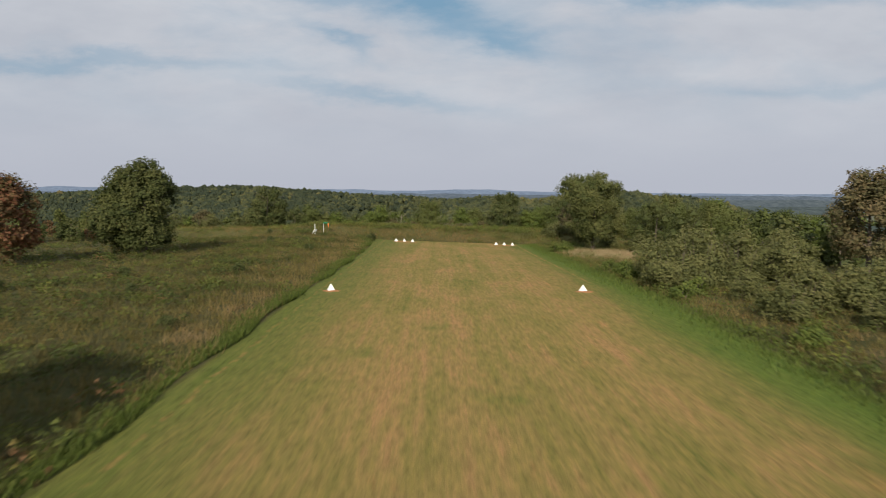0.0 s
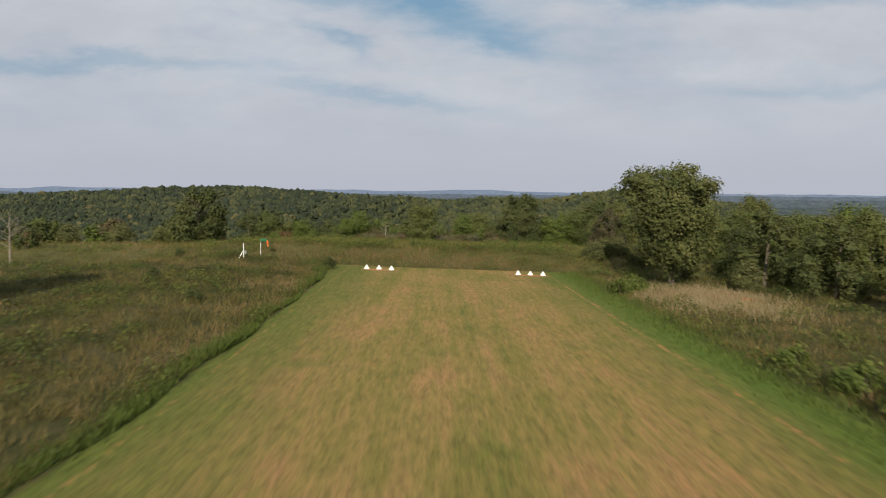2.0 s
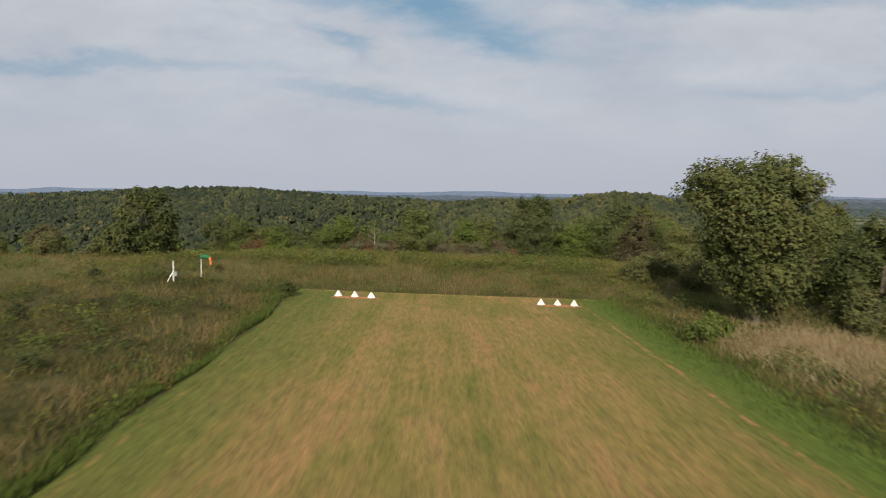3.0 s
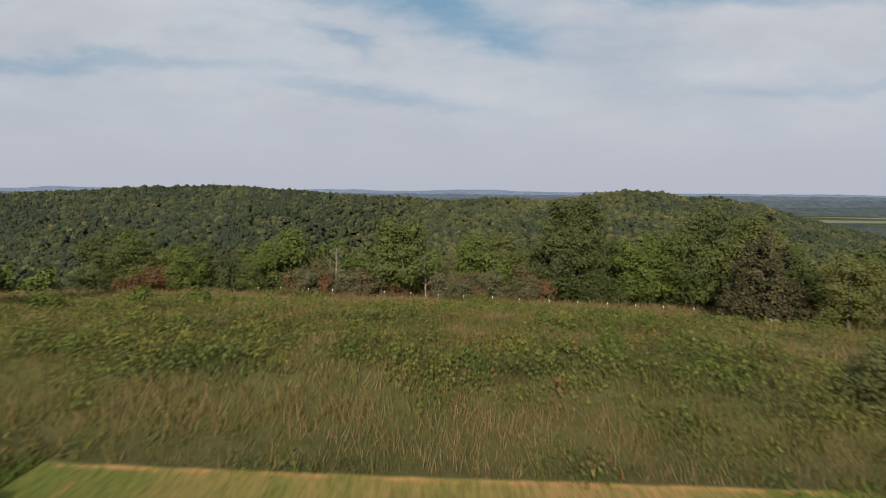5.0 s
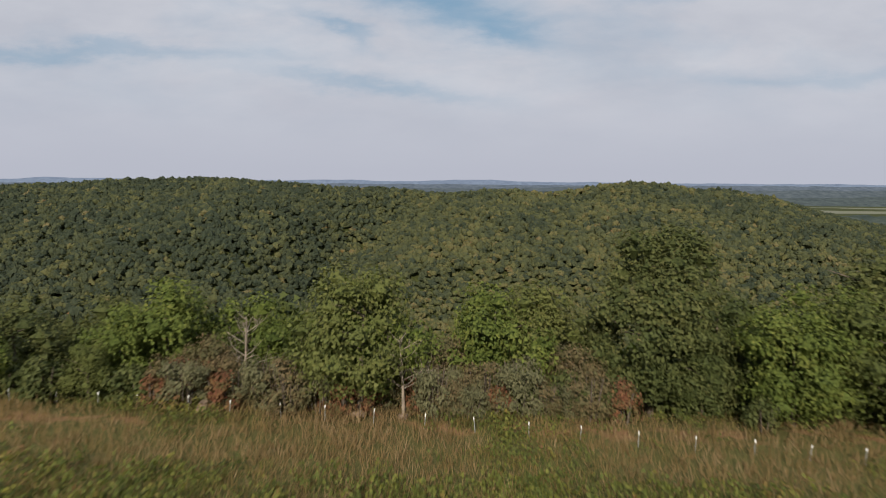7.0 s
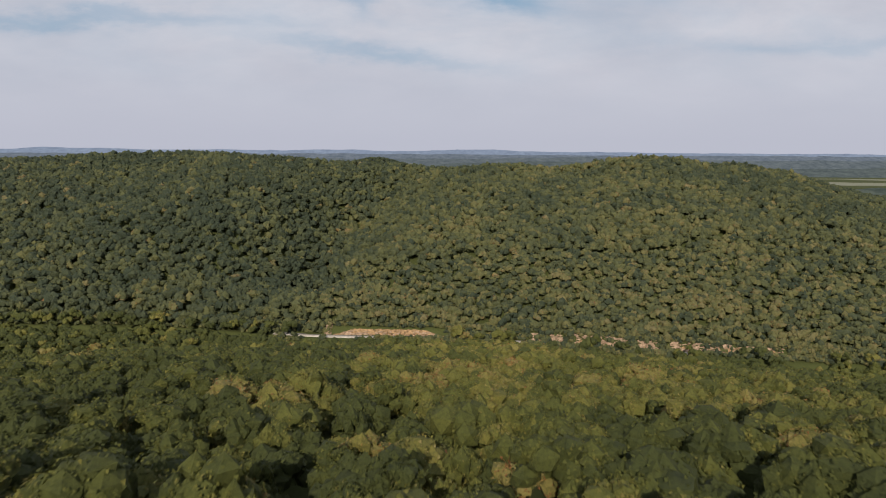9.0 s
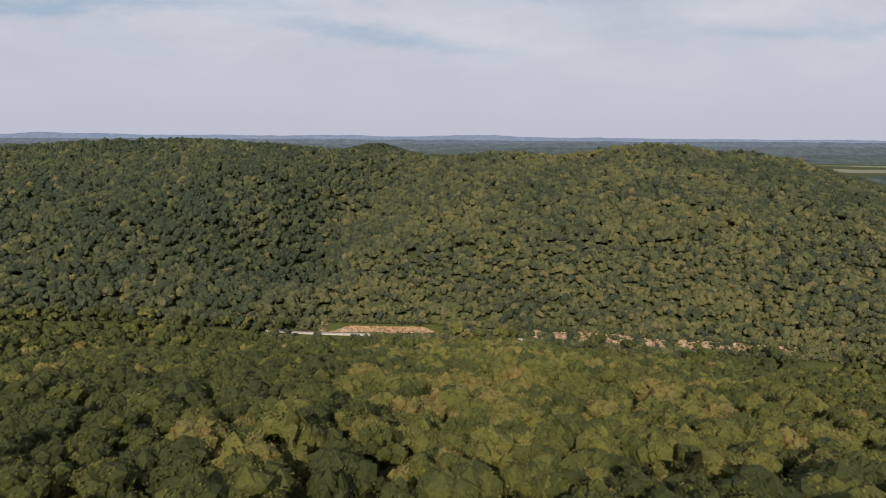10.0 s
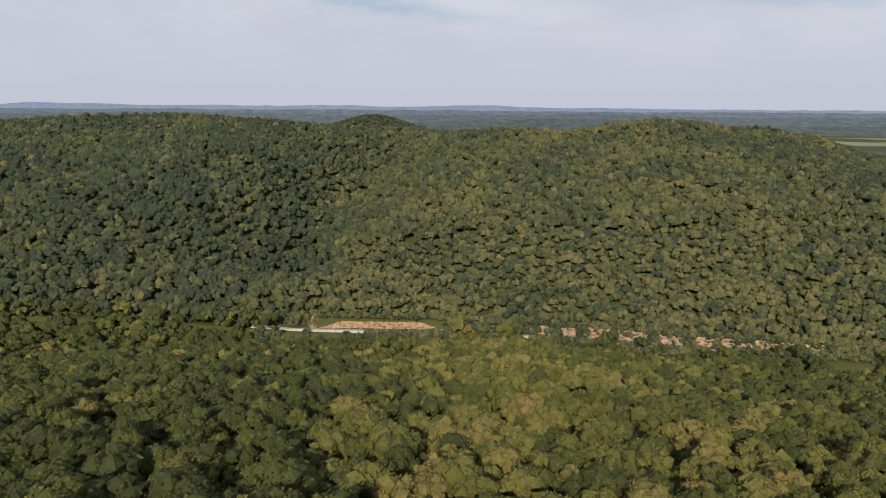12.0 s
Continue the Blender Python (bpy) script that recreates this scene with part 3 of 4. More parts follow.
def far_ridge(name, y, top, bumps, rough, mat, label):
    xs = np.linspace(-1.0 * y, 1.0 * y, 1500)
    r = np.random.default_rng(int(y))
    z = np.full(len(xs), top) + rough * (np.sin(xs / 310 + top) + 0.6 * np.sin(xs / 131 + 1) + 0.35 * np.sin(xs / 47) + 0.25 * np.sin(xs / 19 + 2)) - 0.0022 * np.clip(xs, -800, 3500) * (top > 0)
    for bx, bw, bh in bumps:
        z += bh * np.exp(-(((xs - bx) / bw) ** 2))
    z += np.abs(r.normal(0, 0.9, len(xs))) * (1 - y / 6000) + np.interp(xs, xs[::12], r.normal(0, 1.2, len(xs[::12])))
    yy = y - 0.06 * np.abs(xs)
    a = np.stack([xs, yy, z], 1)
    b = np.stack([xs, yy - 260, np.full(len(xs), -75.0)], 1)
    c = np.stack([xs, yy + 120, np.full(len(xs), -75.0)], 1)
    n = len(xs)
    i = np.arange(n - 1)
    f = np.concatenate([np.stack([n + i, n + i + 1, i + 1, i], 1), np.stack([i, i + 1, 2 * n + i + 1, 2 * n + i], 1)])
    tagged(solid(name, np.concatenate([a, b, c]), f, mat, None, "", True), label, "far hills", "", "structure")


# ridge colours carry painted haze, paler and bluer the farther back
far_ridge("backdrop", 4700, 6.0, ((237, 300, 13), (-2480, 190, 13), (-2130, 170, 8), (-600, 260, 7), (1300, 300, 4)), 1.5, backdrop_material("far_hazed_hills", (0.215, 0.265, 0.36), (0.25, 0.30, 0.39)), "blue hazy hills along the horizon")
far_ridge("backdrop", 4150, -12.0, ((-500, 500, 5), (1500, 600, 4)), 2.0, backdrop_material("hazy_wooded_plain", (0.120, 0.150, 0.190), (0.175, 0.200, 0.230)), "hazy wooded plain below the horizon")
far_ridge("backdrop", 3500, -26.0, ((-1200, 400, 6), (700, 350, 7), (2200, 500, 3)), 2.5, backdrop_material("haze_dimmed_woods", (0.095, 0.120, 0.140), (0.150, 0.170, 0.175)), "hazy blue-green wooded hills in the distance")
far_ridge("backdrop", 2650, -42.0, ((560, 300, 22), (-1500, 500, 8), (250, 150, 6)), 3.0, backdrop_material("hazed_distant_woods", (0.075, 0.095, 0.100), (0.125, 0.145, 0.138)), "distant dark green wooded hills past the ridge")

far_ridge("backdrop", 1500, -57.0, ((700, 220, 4), (1150, 160, 5)), 2.0, backdrop_material("hazed_valley_woods", (0.060, 0.078, 0.070), (0.105, 0.122, 0.098)), "dark woods on the floor of the far valley")

# ---------------------------------------------------------------- woods
rng = np.random.default_rng(5)


def scatter(y0, y1, gap, x_of, keep):
    """Uneven planting in rows."""
    out, y, shift = [], y0, 0.0
    while y < y1:
        w = x_of(y)
        x = -w + shift + rng.uniform(0, 0.4 * gap)
        while x < w:
            px, py = x + rng.normal(0, gap * 0.42), y + rng.normal(0, gap * 0.42)
            if keep(px, py):
                out.append((px, py))
            x += gap
        y += gap * 0.92
        shift = gap * 0.5 - shift
    return out


def view_width(y):
    if y < 212:
        return 0.66 * (y - 85) + 25
    return 0.66 * (y - (140 if y < 760 else 90)) + 22


def planted(variants, spots, low, high, tone=lambda x, y: 0.48, spread=0.25):
    out = []
    for px, py in spots:
        v, f, t = variants[rng.integers(len(variants))]
        a, s = rng.uniform(0, 2 * math.pi), rng.uniform(low, high)
        c, d = math.cos(a) * s, math.sin(a) * s
        q = np.stack([v[:, 0] * c - v[:, 1] * d, v[:, 0] * d + v[:, 1] * c, v[:, 2] * s ** 0.4 * rng.uniform(0.92, 1.1)], 1)
        q = q + np.array([px, py, lay(px, py) - 0.3])
        r = rng.random()
        base = rng.normal(tone(px, py), spread) + 0.30 * (noise.noise(Vector((px / 70, py / 70, 3))))
        base = min(base, 0.86) if r < 0.99 else rng.uniform(0.86, 1.0)
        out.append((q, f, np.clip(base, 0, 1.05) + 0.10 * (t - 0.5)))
    return out


def CUT(px):
    """True where the hillside is cut bare above the road."""
    return -68 < px < 6 or 60 < px < 66 or 73 < px < 82 or 86 < px < 122 or 127 < px < 139 or 146 < px < 218


def road_clear(px, py):
    gap = py - float(road_line(px))
    if not -103 < px < 300:
        return True
    if -4.2 < gap < 3.8:
        return False
    if 3.8 <= gap < 9.5:
        return not CUT(px) and rng.random() < 0.5
    if -100 < px < 4:
        return not -27 < gap < -4 or rng.random() < 0.05
    return not (-15 < gap < -4 and rng.random() < (0.3 if gap > -8 else 0.1))


far_trees = [wood_tree(rng, rng.uniform(6.4, 9.0), rng.uniform(7.4, 9.0), 0.6, 3, LUMP1, 32, 0.48) for i in range(48)]
young_trees = [wood_tree(rng, rng.uniform(4.4, 6.4), rng.uniform(4.8, 6.4), 0.4, 3, LUMP1, 24, 0.38) for i in range(36)]
bushes = [wood_tree(rng, rng.uniform(3.0, 5.0), rng.uniform(2.2, 4.2), -0.8, 3, LUMP1, 8, 0.35) for i in range(20)]
def young(x, y):
    """Younger, lower growth on the sunny foot of the hillside."""
    return y < 690 + 0.12 * x + 22 * noise.noise(Vector((x / 55, y / 55, 9))) and x > -75 - 0.5 * (y - 600)


def beyond_road(x, y):
    return y > float(road_line(x)) + (3.8 if -118 < x < 300 else -1.0) and road_clear(x, y)


hill = scatter(540, 962, 5.5, view_width, lambda x, y: beyond_road(x, y) and not young(x, y))
low_hill = scatter(540, 760, 4.5, view_width, lambda x, y: beyond_road(x, y) and young(x, y))
brush = []
for px in np.arange(-330, 330, 1.1):
    ry = float(road_line(px))
    cut = CUT(px)
    if not cut:
        brush += [(px, ry + rng.uniform(3.6, 6.0)), (px + 0.5, ry + rng.uniform(5.0, 9.0))]
    elif px > 80 and rng.random() < 0.35:
        brush += [(px, ry + rng.uniform(4.5, 7.5))]
    if rng.random() < 0.7:
        brush += [(px, ry + rng.uniform(8.0, 9.5)), (px, ry + rng.uniform(9, 13))]
    if not -101 < px < 160:
        brush += [(px, ry + rng.uniform(-4, 4))]
    elif px > -38 and not 47 < px < 54 and not 150 < px < 156:
        brush += [(px, ry + rng.uniform(-8.0, -4.4)) for k in range(3)]
    elif rng.random() < 0.12 or -99 < px < -95 or -91 < px < -86:
        brush += [(px, ry + rng.uniform(-7.5, -4.6))]
    if -104 < px < 6:
        brush += [(px + rng.normal(0, 1), ry + rng.uniform(-26, -7.5)) for k in range(4)]
stuff("far_woodland", M_HILL, planted(far_trees, [(-225 + rng.normal(0, 125), 2570 + rng.normal(0, 100)) for i in range(900)], 1.0, 1.7, lambda x, y: 0.1), "wooded knoll far behind the ridge", "woods")
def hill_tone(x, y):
    # darker flanks and lighter middle: the hill's shading put into the leaf tint
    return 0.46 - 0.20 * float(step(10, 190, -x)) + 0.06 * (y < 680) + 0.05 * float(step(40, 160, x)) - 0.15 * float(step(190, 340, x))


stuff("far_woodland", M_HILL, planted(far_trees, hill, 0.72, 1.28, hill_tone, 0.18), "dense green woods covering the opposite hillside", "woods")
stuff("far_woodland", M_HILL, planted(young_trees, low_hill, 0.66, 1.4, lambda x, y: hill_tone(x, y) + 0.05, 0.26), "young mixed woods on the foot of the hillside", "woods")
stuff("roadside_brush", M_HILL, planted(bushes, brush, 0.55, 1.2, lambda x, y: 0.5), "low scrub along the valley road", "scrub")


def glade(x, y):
    """Paler trees in the middle of the slope; both sides darker, part leaf tone, part painted shade."""
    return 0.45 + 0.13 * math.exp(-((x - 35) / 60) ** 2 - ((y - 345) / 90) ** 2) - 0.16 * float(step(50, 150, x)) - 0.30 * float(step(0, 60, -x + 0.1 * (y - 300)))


def slope_woods(y0, y1, gap, variants, label):
    spots = scatter(y0, y1, gap, view_width, lambda x, y: y < float(road_line(x)) and road_clear(x, y))
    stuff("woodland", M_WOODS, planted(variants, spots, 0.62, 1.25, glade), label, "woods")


slope_woods(400, 625, 6.5, [wood_tree(rng, rng.uniform(6.4, 9.0), rng.uniform(8.0, 10.5), 1.8, 6, LUMP1, 64, 0.40) for i in range(30)], "mixed green woods filling the valley slope")
slope_woods(300, 400, 6.1, [wood_tree(rng, rng.uniform(6.0, 8.8), rng.uniform(8.5, 11.0), 2.0, 11, LUMP1, 400, 0.26) for i in range(24)], "olive-green woods half way down the slope")
slope_woods(212, 300, 6.2, [wood_tree(rng, rng.uniform(6.0, 8.8), rng.uniform(8.5, 11.5), 2.0, 14, LUMP1, 640, 0.20) for i in range(20)], "broadleaf woods on the upper slope below the meadow")


# ---------------------------------------------------------------- trees as things
def tree(name, seed, h, w, z0, blobs, leaves, leaf, mat, label, trunk_r=0.22, limb_n=7, shape="round", core=0.58, category="tree", bark=None):
    r = np.random.default_rng(seed)
    t = new(name)
    tv, tf = limbs(r, h, w, trunk_r, limb_n)
    solid("trunk", tv, tf, bark or M_BARK, t, "", True)
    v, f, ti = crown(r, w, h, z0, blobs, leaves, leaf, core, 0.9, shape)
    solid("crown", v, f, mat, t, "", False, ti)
    return tagged(t, label, category)


def put(ob, x, y, turn=0.0, s=1.0, sink=0.0):
    ob.matrix_basis = pose(x, y, lay(x, y) - sink, 0, 0, turn) @ Matrix.Diagonal((s, s, s, 1))
    return ob


def bare_tree(seed, h, w, x, y, label):
    r = np.random.default_rng(seed)
    t = new("dead_tree")
    v, f = limbs(r, h, w, 0.11, 17, 1.0)
    solid("trunk", v, f, M_DEAD, t, "", True)
    tagged(t, label, "tree")
    return put(t, x, y)


# field trees
put(tree("oak_tree", 11, 11.9, 11.8, 0.3, 95, 30000, 0.135, M_OAK, "rounded dark green oak standing alone in the meadow", 0.30, 9, "oval"), -39.3, 81.5)
put(tree("oak_tree", 12, 12.7, 12.4, 1.5, 80, 26000, 0.13, M_OLIVE, "broad olive-green oak with an open uneven top", 0.30, 12, "vase"), 22.9, 108.0, 200)
put(tree("cedar_tree", 13, 9.6, 10.5, -0.1, 60, 11000, 0.18, M_OAK, "dense dark cedar at the edge of the meadow", 0.2, 6, "dome"), -40.5, 147.5)
put(tree("maple_tree", 14, 9.8, 9.0, 0.2, 30, 8000, 0.18, M_RUST, "maple turning red and orange beside the meadow", 0.22, 7), -49.0, 67.0)
put(tree("oak_tree", 15, 10.5, 9.5, 0.6, 24, 4000, 0.3, M_OAK, "dark oak shading the rough meadow", 0.28, 7), -21.5, 8.0)
put(tree("oak_tree", 16, 11.6, 9.5, 0.3, 40, 11000, 0.16, M_BROWN, "browning oak on the slope beside the strip", 0.28, 8), 44.0, 69.0)
put(tree("pine_tree", 17, 10.8, 8.0, 0.1, 90, 15000, 0.125, M_PINE, "olive-brown conifer at the meadow corner", 0.2, 8, "cone"), 28.7, 156.6)
put(tree("oak_tree", 18, 14.2, 12.2, 0.0, 90, 22000, 0.135, M_OAK, "large dark green oak rising above the hedge", 0.3, 9, "dome"), 15.2, 178.0)
put(tree("poplar_tree", 19, 9.0, 4.2, 0.3, 20, 5000, 0.13, M_TREE, "narrow upright green tree behind the shrubs", 0.15, 5), -2.0, 186.0)
bare_tree(21, 7.6, 5.0, -12.2, 174.3, "bleached dead tree with bare twisted limbs")
bare_tree(22, 6.2, 5.0, -1.8, 171.6, "small bare grey tree among the shrubs")
bare_tree(23, 8.0, 5.0, -52.5, 118.0, "leafless grey tree behind the meadow oak")

# edge trees in several kinds, repeated along the meadow's rim
def edge_kinds(count, size):
    g = "leafy green broadleaf tree in the edge of the woods"
    return [
        tree("broadleaf_tree", 31, 8.4, 7.6, 0.2, 20, int(1000 * count), size, M_TREE, g, 0.18, 5, "dome"),
        tree("broadleaf_tree", 32, 9.4, 7.0, 0.4, 20, int(1000 * count), size, M_TREE, g, 0.18, 5),
        tree("broadleaf_tree", 33, 7.4, 6.6, 0.3, 18, int(900 * count), size, M_LIME, "bright light-green tree in the edge of the woods", 0.16, 5),
        tree("broadleaf_tree", 34, 8.8, 8.2, 0.2, 22, int(1100 * count), size, M_OAK, "dark green oak in the edge of the woods", 0.2, 5, "dome"),
        tree("broadleaf_tree", 35, 7.8, 6.4, 0.4, 18, int(900 * count), size, M_TREE, g, 0.16, 5),
        tree("broadleaf_tree", 36, 7.2, 6.0, 0.2, 18, int(850 * count), size, M_BROWN, "tree with olive-brown early autumn leaves", 0.16, 5),
        tree("broadleaf_tree", 37, 4.6, 4.4, 0.1, 14, int(600 * count), size * 0.85, M_RUST, "small tree with rusty red leaves", 0.1, 4),
    ]


FINE, COARSE = edge_kinds(7.6, 0.105), edge_kinds(0.9, 0.30)
USED = set()


def edge_tree(kind, x, y, s=1.0, fine=True):
    pool = FINE if fine else COARSE
    m = pose(x, y, lay(x, y) - 0.15, 0, 0, rng.uniform(0, 360))
    if (kind, fine) not in USED:
        USED.add((kind, fine))
        ob = pool[kind]
    else:
        ob = copy_thing(pool[kind], m)
    tagged(ob, group="trees at the edge of the woods")
    ob.matrix_basis = m @ Matrix.Diagonal((s, s, s * rng.uniform(0.92, 1.1), 1))


for kind, x, y, s in ((0, -36, 181, 1.0), (3, -29, 178, 0.95), (2, -20.5, 175.5, 0.9), (6, -15.6, 173.8, 0.85), (5, -14.4, 174.5, 0.72), (2, -11.0, 182, 1.12), (4, -6.8, 181.5, 1.1),
                      (5, -2.6, 174.5, 0.72), (0, -17.5, 180.5, 1.05), (3, -24.5, 183, 1.1), (0, -8.8, 185.5, 1.15), (3, -3.8, 181.0, 1.0), (1, 4.8, 184.5, 1.2), (3, 10.2, 183.5, 1.15), (5, 8.8, 174.6, 0.8), (0, -33, 174.5, 0.85), (3, -40, 176, 0.9), (4, -21.5, 172.8, 0.55), (5, 0.8, 175.5, 0.75), (6, -4.4, 172.8, 0.62), (2, 2.4, 181, 1.2), (1, 7.6, 179, 1.2), (0, 19.6, 177.5, 1.15), (2, 21.8, 171.2, 1.12), (4, 17.2, 173.6, 0.6),
                      (0, 27.5, 170.8, 1.1), (1, 33.5, 169.0, 1.1), (2, 45.0, 112.0, 1.3), (1, 45.5, 139.0, 1.05), (6, -31.5, 171.8, 0.8), (6, -38.5, 150.5, 0.62), (6, -46.0, 153.0, 0.66),
                      (2, -44.5, 156.0, 0.7), (5, -56.0, 152.0, 0.75), (3, 34.0, 110.5, 1.05), (0, 40.0, 118.0, 1.1), (1, 50.0, 98.5, 0.9), (4, 56.0, 103.0, 1.0), (3, 37.5, 103.0, 0.95), (2, 55.0, 98.0, 1.1), (0, 36.0, 124.0, 1.0)):
    edge_tree(kind, x, y, s)
for px, py in scatter(176.5, 211, 6.3, lambda y: view_width(y) - 8, lambda x, y: not (abs(x - 15) < 5.2 and y < 184)):
    edge_tree(int(rng.choice([0, 1, 2, 3, 4, 5, 0, 1, 2, 2])), px, py, rng.uniform(0.85, 1.15) * (1.28 if py < 197 else 0.95) * (0.6 if px < -40 else 0.72 if px < -20 else 0.95 if px < 6 else 1.0), py < 183 and abs(px) < 42)
for px, py in scatter(84, 172, 7.2, lambda y: 66, lambda x, y: x > 37 + 2.5 * math.sin(y / 9) - 3 * (y > 140) and (x < 52 or y > 112) and abs(x - 44) + abs(y - 69) > 12 and abs(x - 45) + abs(y - 112) > 7):
    edge_tree(int(rng.choice([0, 1, 3, 4, 5, 0])), px, py, rng.uniform(0.75, 1.1) * (0.75 if py > 130 else 1.0), px < 43)
for px, py in scatter(104, 172, 8.0, lambda y: 88, lambda x, y: x < -58 - 6 * math.sin(y / 11) - 0.25 * max(0, 140 - y)):
    edge_tree(int(rng.choice([0, 1, 3, 4, 5, 6])), px, py, rng.uniform(0.32, 0.55), False)


for kind in range(7):
    for fine, (x, y) in ((True, (-46.0 - 3.0 * kind, 166.0)), (False, (70.0 + 3 * kind, 176.0))):
        if (kind, fine) not in USED:
            edge_tree(kind, x, y, 0.8, fine)


# ---------------------------------------------------------------- shrubs
def shrub(seed, h, w, blobs, leaves, leaf, mat, label, stems=6):
    r = np.random.default_rng(seed)
    t = new("shrub")
    st = []
    for i in range(stems):
        a, d = r.uniform(0, 2 * math.pi), r.uniform(0.1, 0.34) * w
        x, y = math.cos(a) * d, math.sin(a) * d
        st.append(tube([(x * 0.4, y * 0.4, -0.15), (x * 0.7, y * 0.7, h * 0.4), (x, y, h * 0.8)], [0.045, 0.035, 0.012], 5))
    for v, f in st:
        solid("stem", v, f, M_BARK, t, "", True)
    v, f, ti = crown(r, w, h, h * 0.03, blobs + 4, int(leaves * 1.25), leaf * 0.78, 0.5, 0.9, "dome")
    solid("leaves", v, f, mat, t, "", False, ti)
    return tagged(t, label, "shrub", "shrubs")


SHRUBS = [
    shrub(51, 4.6, 5.4, 20, 4600, 0.135, M_SHRUB, "tall olive-green shrub with thin grey stems", 9),
    shrub(52, 3.0, 4.0, 14, 2400, 0.125, M_SHRUB, "olive-green shrub in rough grass"),
    shrub(53, 1.7, 2.6, 8, 969, 0.13, M_LIME, "low bright green bush beside the mown strip"),
    shrub(54, 3.4, 3.2, 12, 2000, 0.095, M_BROWN, "thin grey-brown shrub losing its leaves", 12),
    shrub(55, 1.9, 2.4, 8, 918, 0.13, M_OAK, "low dark green bush in the meadow"),
    shrub(56, 1.6, 1.8, 6, 900, 0.10, M_RUST, "small rusty red bush"),
    shrub(57, 3.6, 3.4, 12, 2200, 0.10, M_SAGE, "soft grey-green shrub at the foot of the trees", 9),
]
SEEN = set()


def plant(kind, x, y, s=1.0):
    m = pose(x, y, lay(x, y) - 0.05, 0, 0, rng.uniform(0, 360))
    ob = SHRUBS[kind] if kind not in SEEN else copy_thing(SHRUBS[kind], m)
    SEEN.add(kind)
    ob.matrix_basis = m @ Matrix.Diagonal((s, s, s * rng.uniform(0.9, 1.1), 1))


# thicket beside the strip
for x, y, s in ((17.4, 53.5, 0.95), (20.6, 55.5, 1.05), (24.2, 56.5, 1.05), (17.2, 58.0, 0.9), (21.5, 60.5, 1.1), (26.5, 61.5, 1.1), (28.5, 57.0, 1.0), (31, 63, 1.0), (24, 64.5, 1.0), (34.5, 67, 1.0)):
    plant(0, x, y, s)
for x, y, s in ((19.5, 38.5, 0.85), (22.5, 41.5, 0.95), (26, 42.5, 1.05), (29.5, 44.5, 1.1), (33.5, 45.5, 1.1), (24.5, 36.5, 0.85), (28.5, 38.0, 0.95), (37, 50, 1.1), (20.5, 46.5, 0.7), (31, 33, 0.9), (20, 126.5, 0.85), (23, 129, 0.95), (24.5, 124, 0.9), (27.5, 132, 1.0),
                (-47, 150, 1.0), (-53, 147, 1.1), (-59, 143, 1.0), (27.8, 115.5, 0.9), (30, 106, 1.0), (18.7, 124.5, 0.8)):
    plant(1, x, y, s)
for x, y, s in ((15.9, 61, 1.0), (16.4, 65.5, 0.95), (15.6, 99.8, 0.9), (17.4, 101.8, 1.0), (16.2, 70.5, 0.7), (15.8, 47.0, 0.8), (17.5, 49.0, 0.9), (16.8, 31, 0.8), (-27, 143, 0.9), (-22, 146, 0.9), (-18.5, 148, 0.8), (9, 133, 0.6), (12.5, 138, 0.6), (6.5, 141, 0.5)):
    plant(2, x, y, s)
for i in range(24):
    plant((3, 6, 3, 5, 6)[i % 5], -17 + 1.2 * i + rng.normal(0, 0.5), rng.uniform(170.4, 173.6), rng.uniform(0.7, 1.2) * (1.5 if i % 5 == 3 else 1.0))
for x, y, s in ((-14.2, 114.6, 0.75), (-62, 108, 1.3), (-66, 112, 1.4), (-58, 112, 1.2), (5.2, 173, 1.4), (8.6, 172.5, 1.5), (11.4, 172, 1.5), (19.2, 169.5, 1.0), (-24, 172.5, 1.5), (-27, 173.5, 1.5), (-18.6, 172.6, 1.4),
                (-22, 62, 0.6), (-26, 48, 0.55), (-31, 58, 0.6), (-20, 88, 0.55), (-28, 100, 0.6), (-33, 120, 0.6), (-18, 34, 0.5), (-24, 27, 0.6), (-29, 36, 0.6), (-36, 47, 0.7)):
    plant(4, x, y, s)
for x, y, s in ((-42.5, 149, 1.0), (-37.8, 152, 0.9), (-64, 116, 1.1), (-5.4, 170.9, 1.1), (-3.9, 171.2, 0.9), (-17, 171.6, 1.1), (-33.5, 171, 1.2), (-35.5, 171.4, 1.0)):
    plant(5, x, y, s)


# ---------------------------------------------------------------- meadow growth
def strip_left(y):
    """The west edge of the mown strip, a little uneven."""
    return STRIP_L + 0.45 * np.exp(-((y - 75) / 24) ** 2) - 0.9 * np.clip((y - 100) / 18, 0, 1)


def meadow_spots(n, seed):
    """Places in the rough grass, closer together near the strip and on the mound."""
    r = np.random.default_rng(seed)
    m = n * 4
    x, y = r.normal(-14, 36, m), 174 - np.abs(174 * (1 - r.random(m)) + r.normal(0, 3, m))
    k = r.random(m) < 0.6
    x = np.where(k, r.normal(-2, 22, m), x)
    on_strip = (x > strip_left(y) - 0.25) & (x < STRIP_R + 0.4) & (y < STRIP_END + 0.15 - 0.012 * x)
    ok = ~on_strip & (y > np.abs(x) * 0.75 - 12)
    return np.stack([x, y], 1)[ok][:n], r


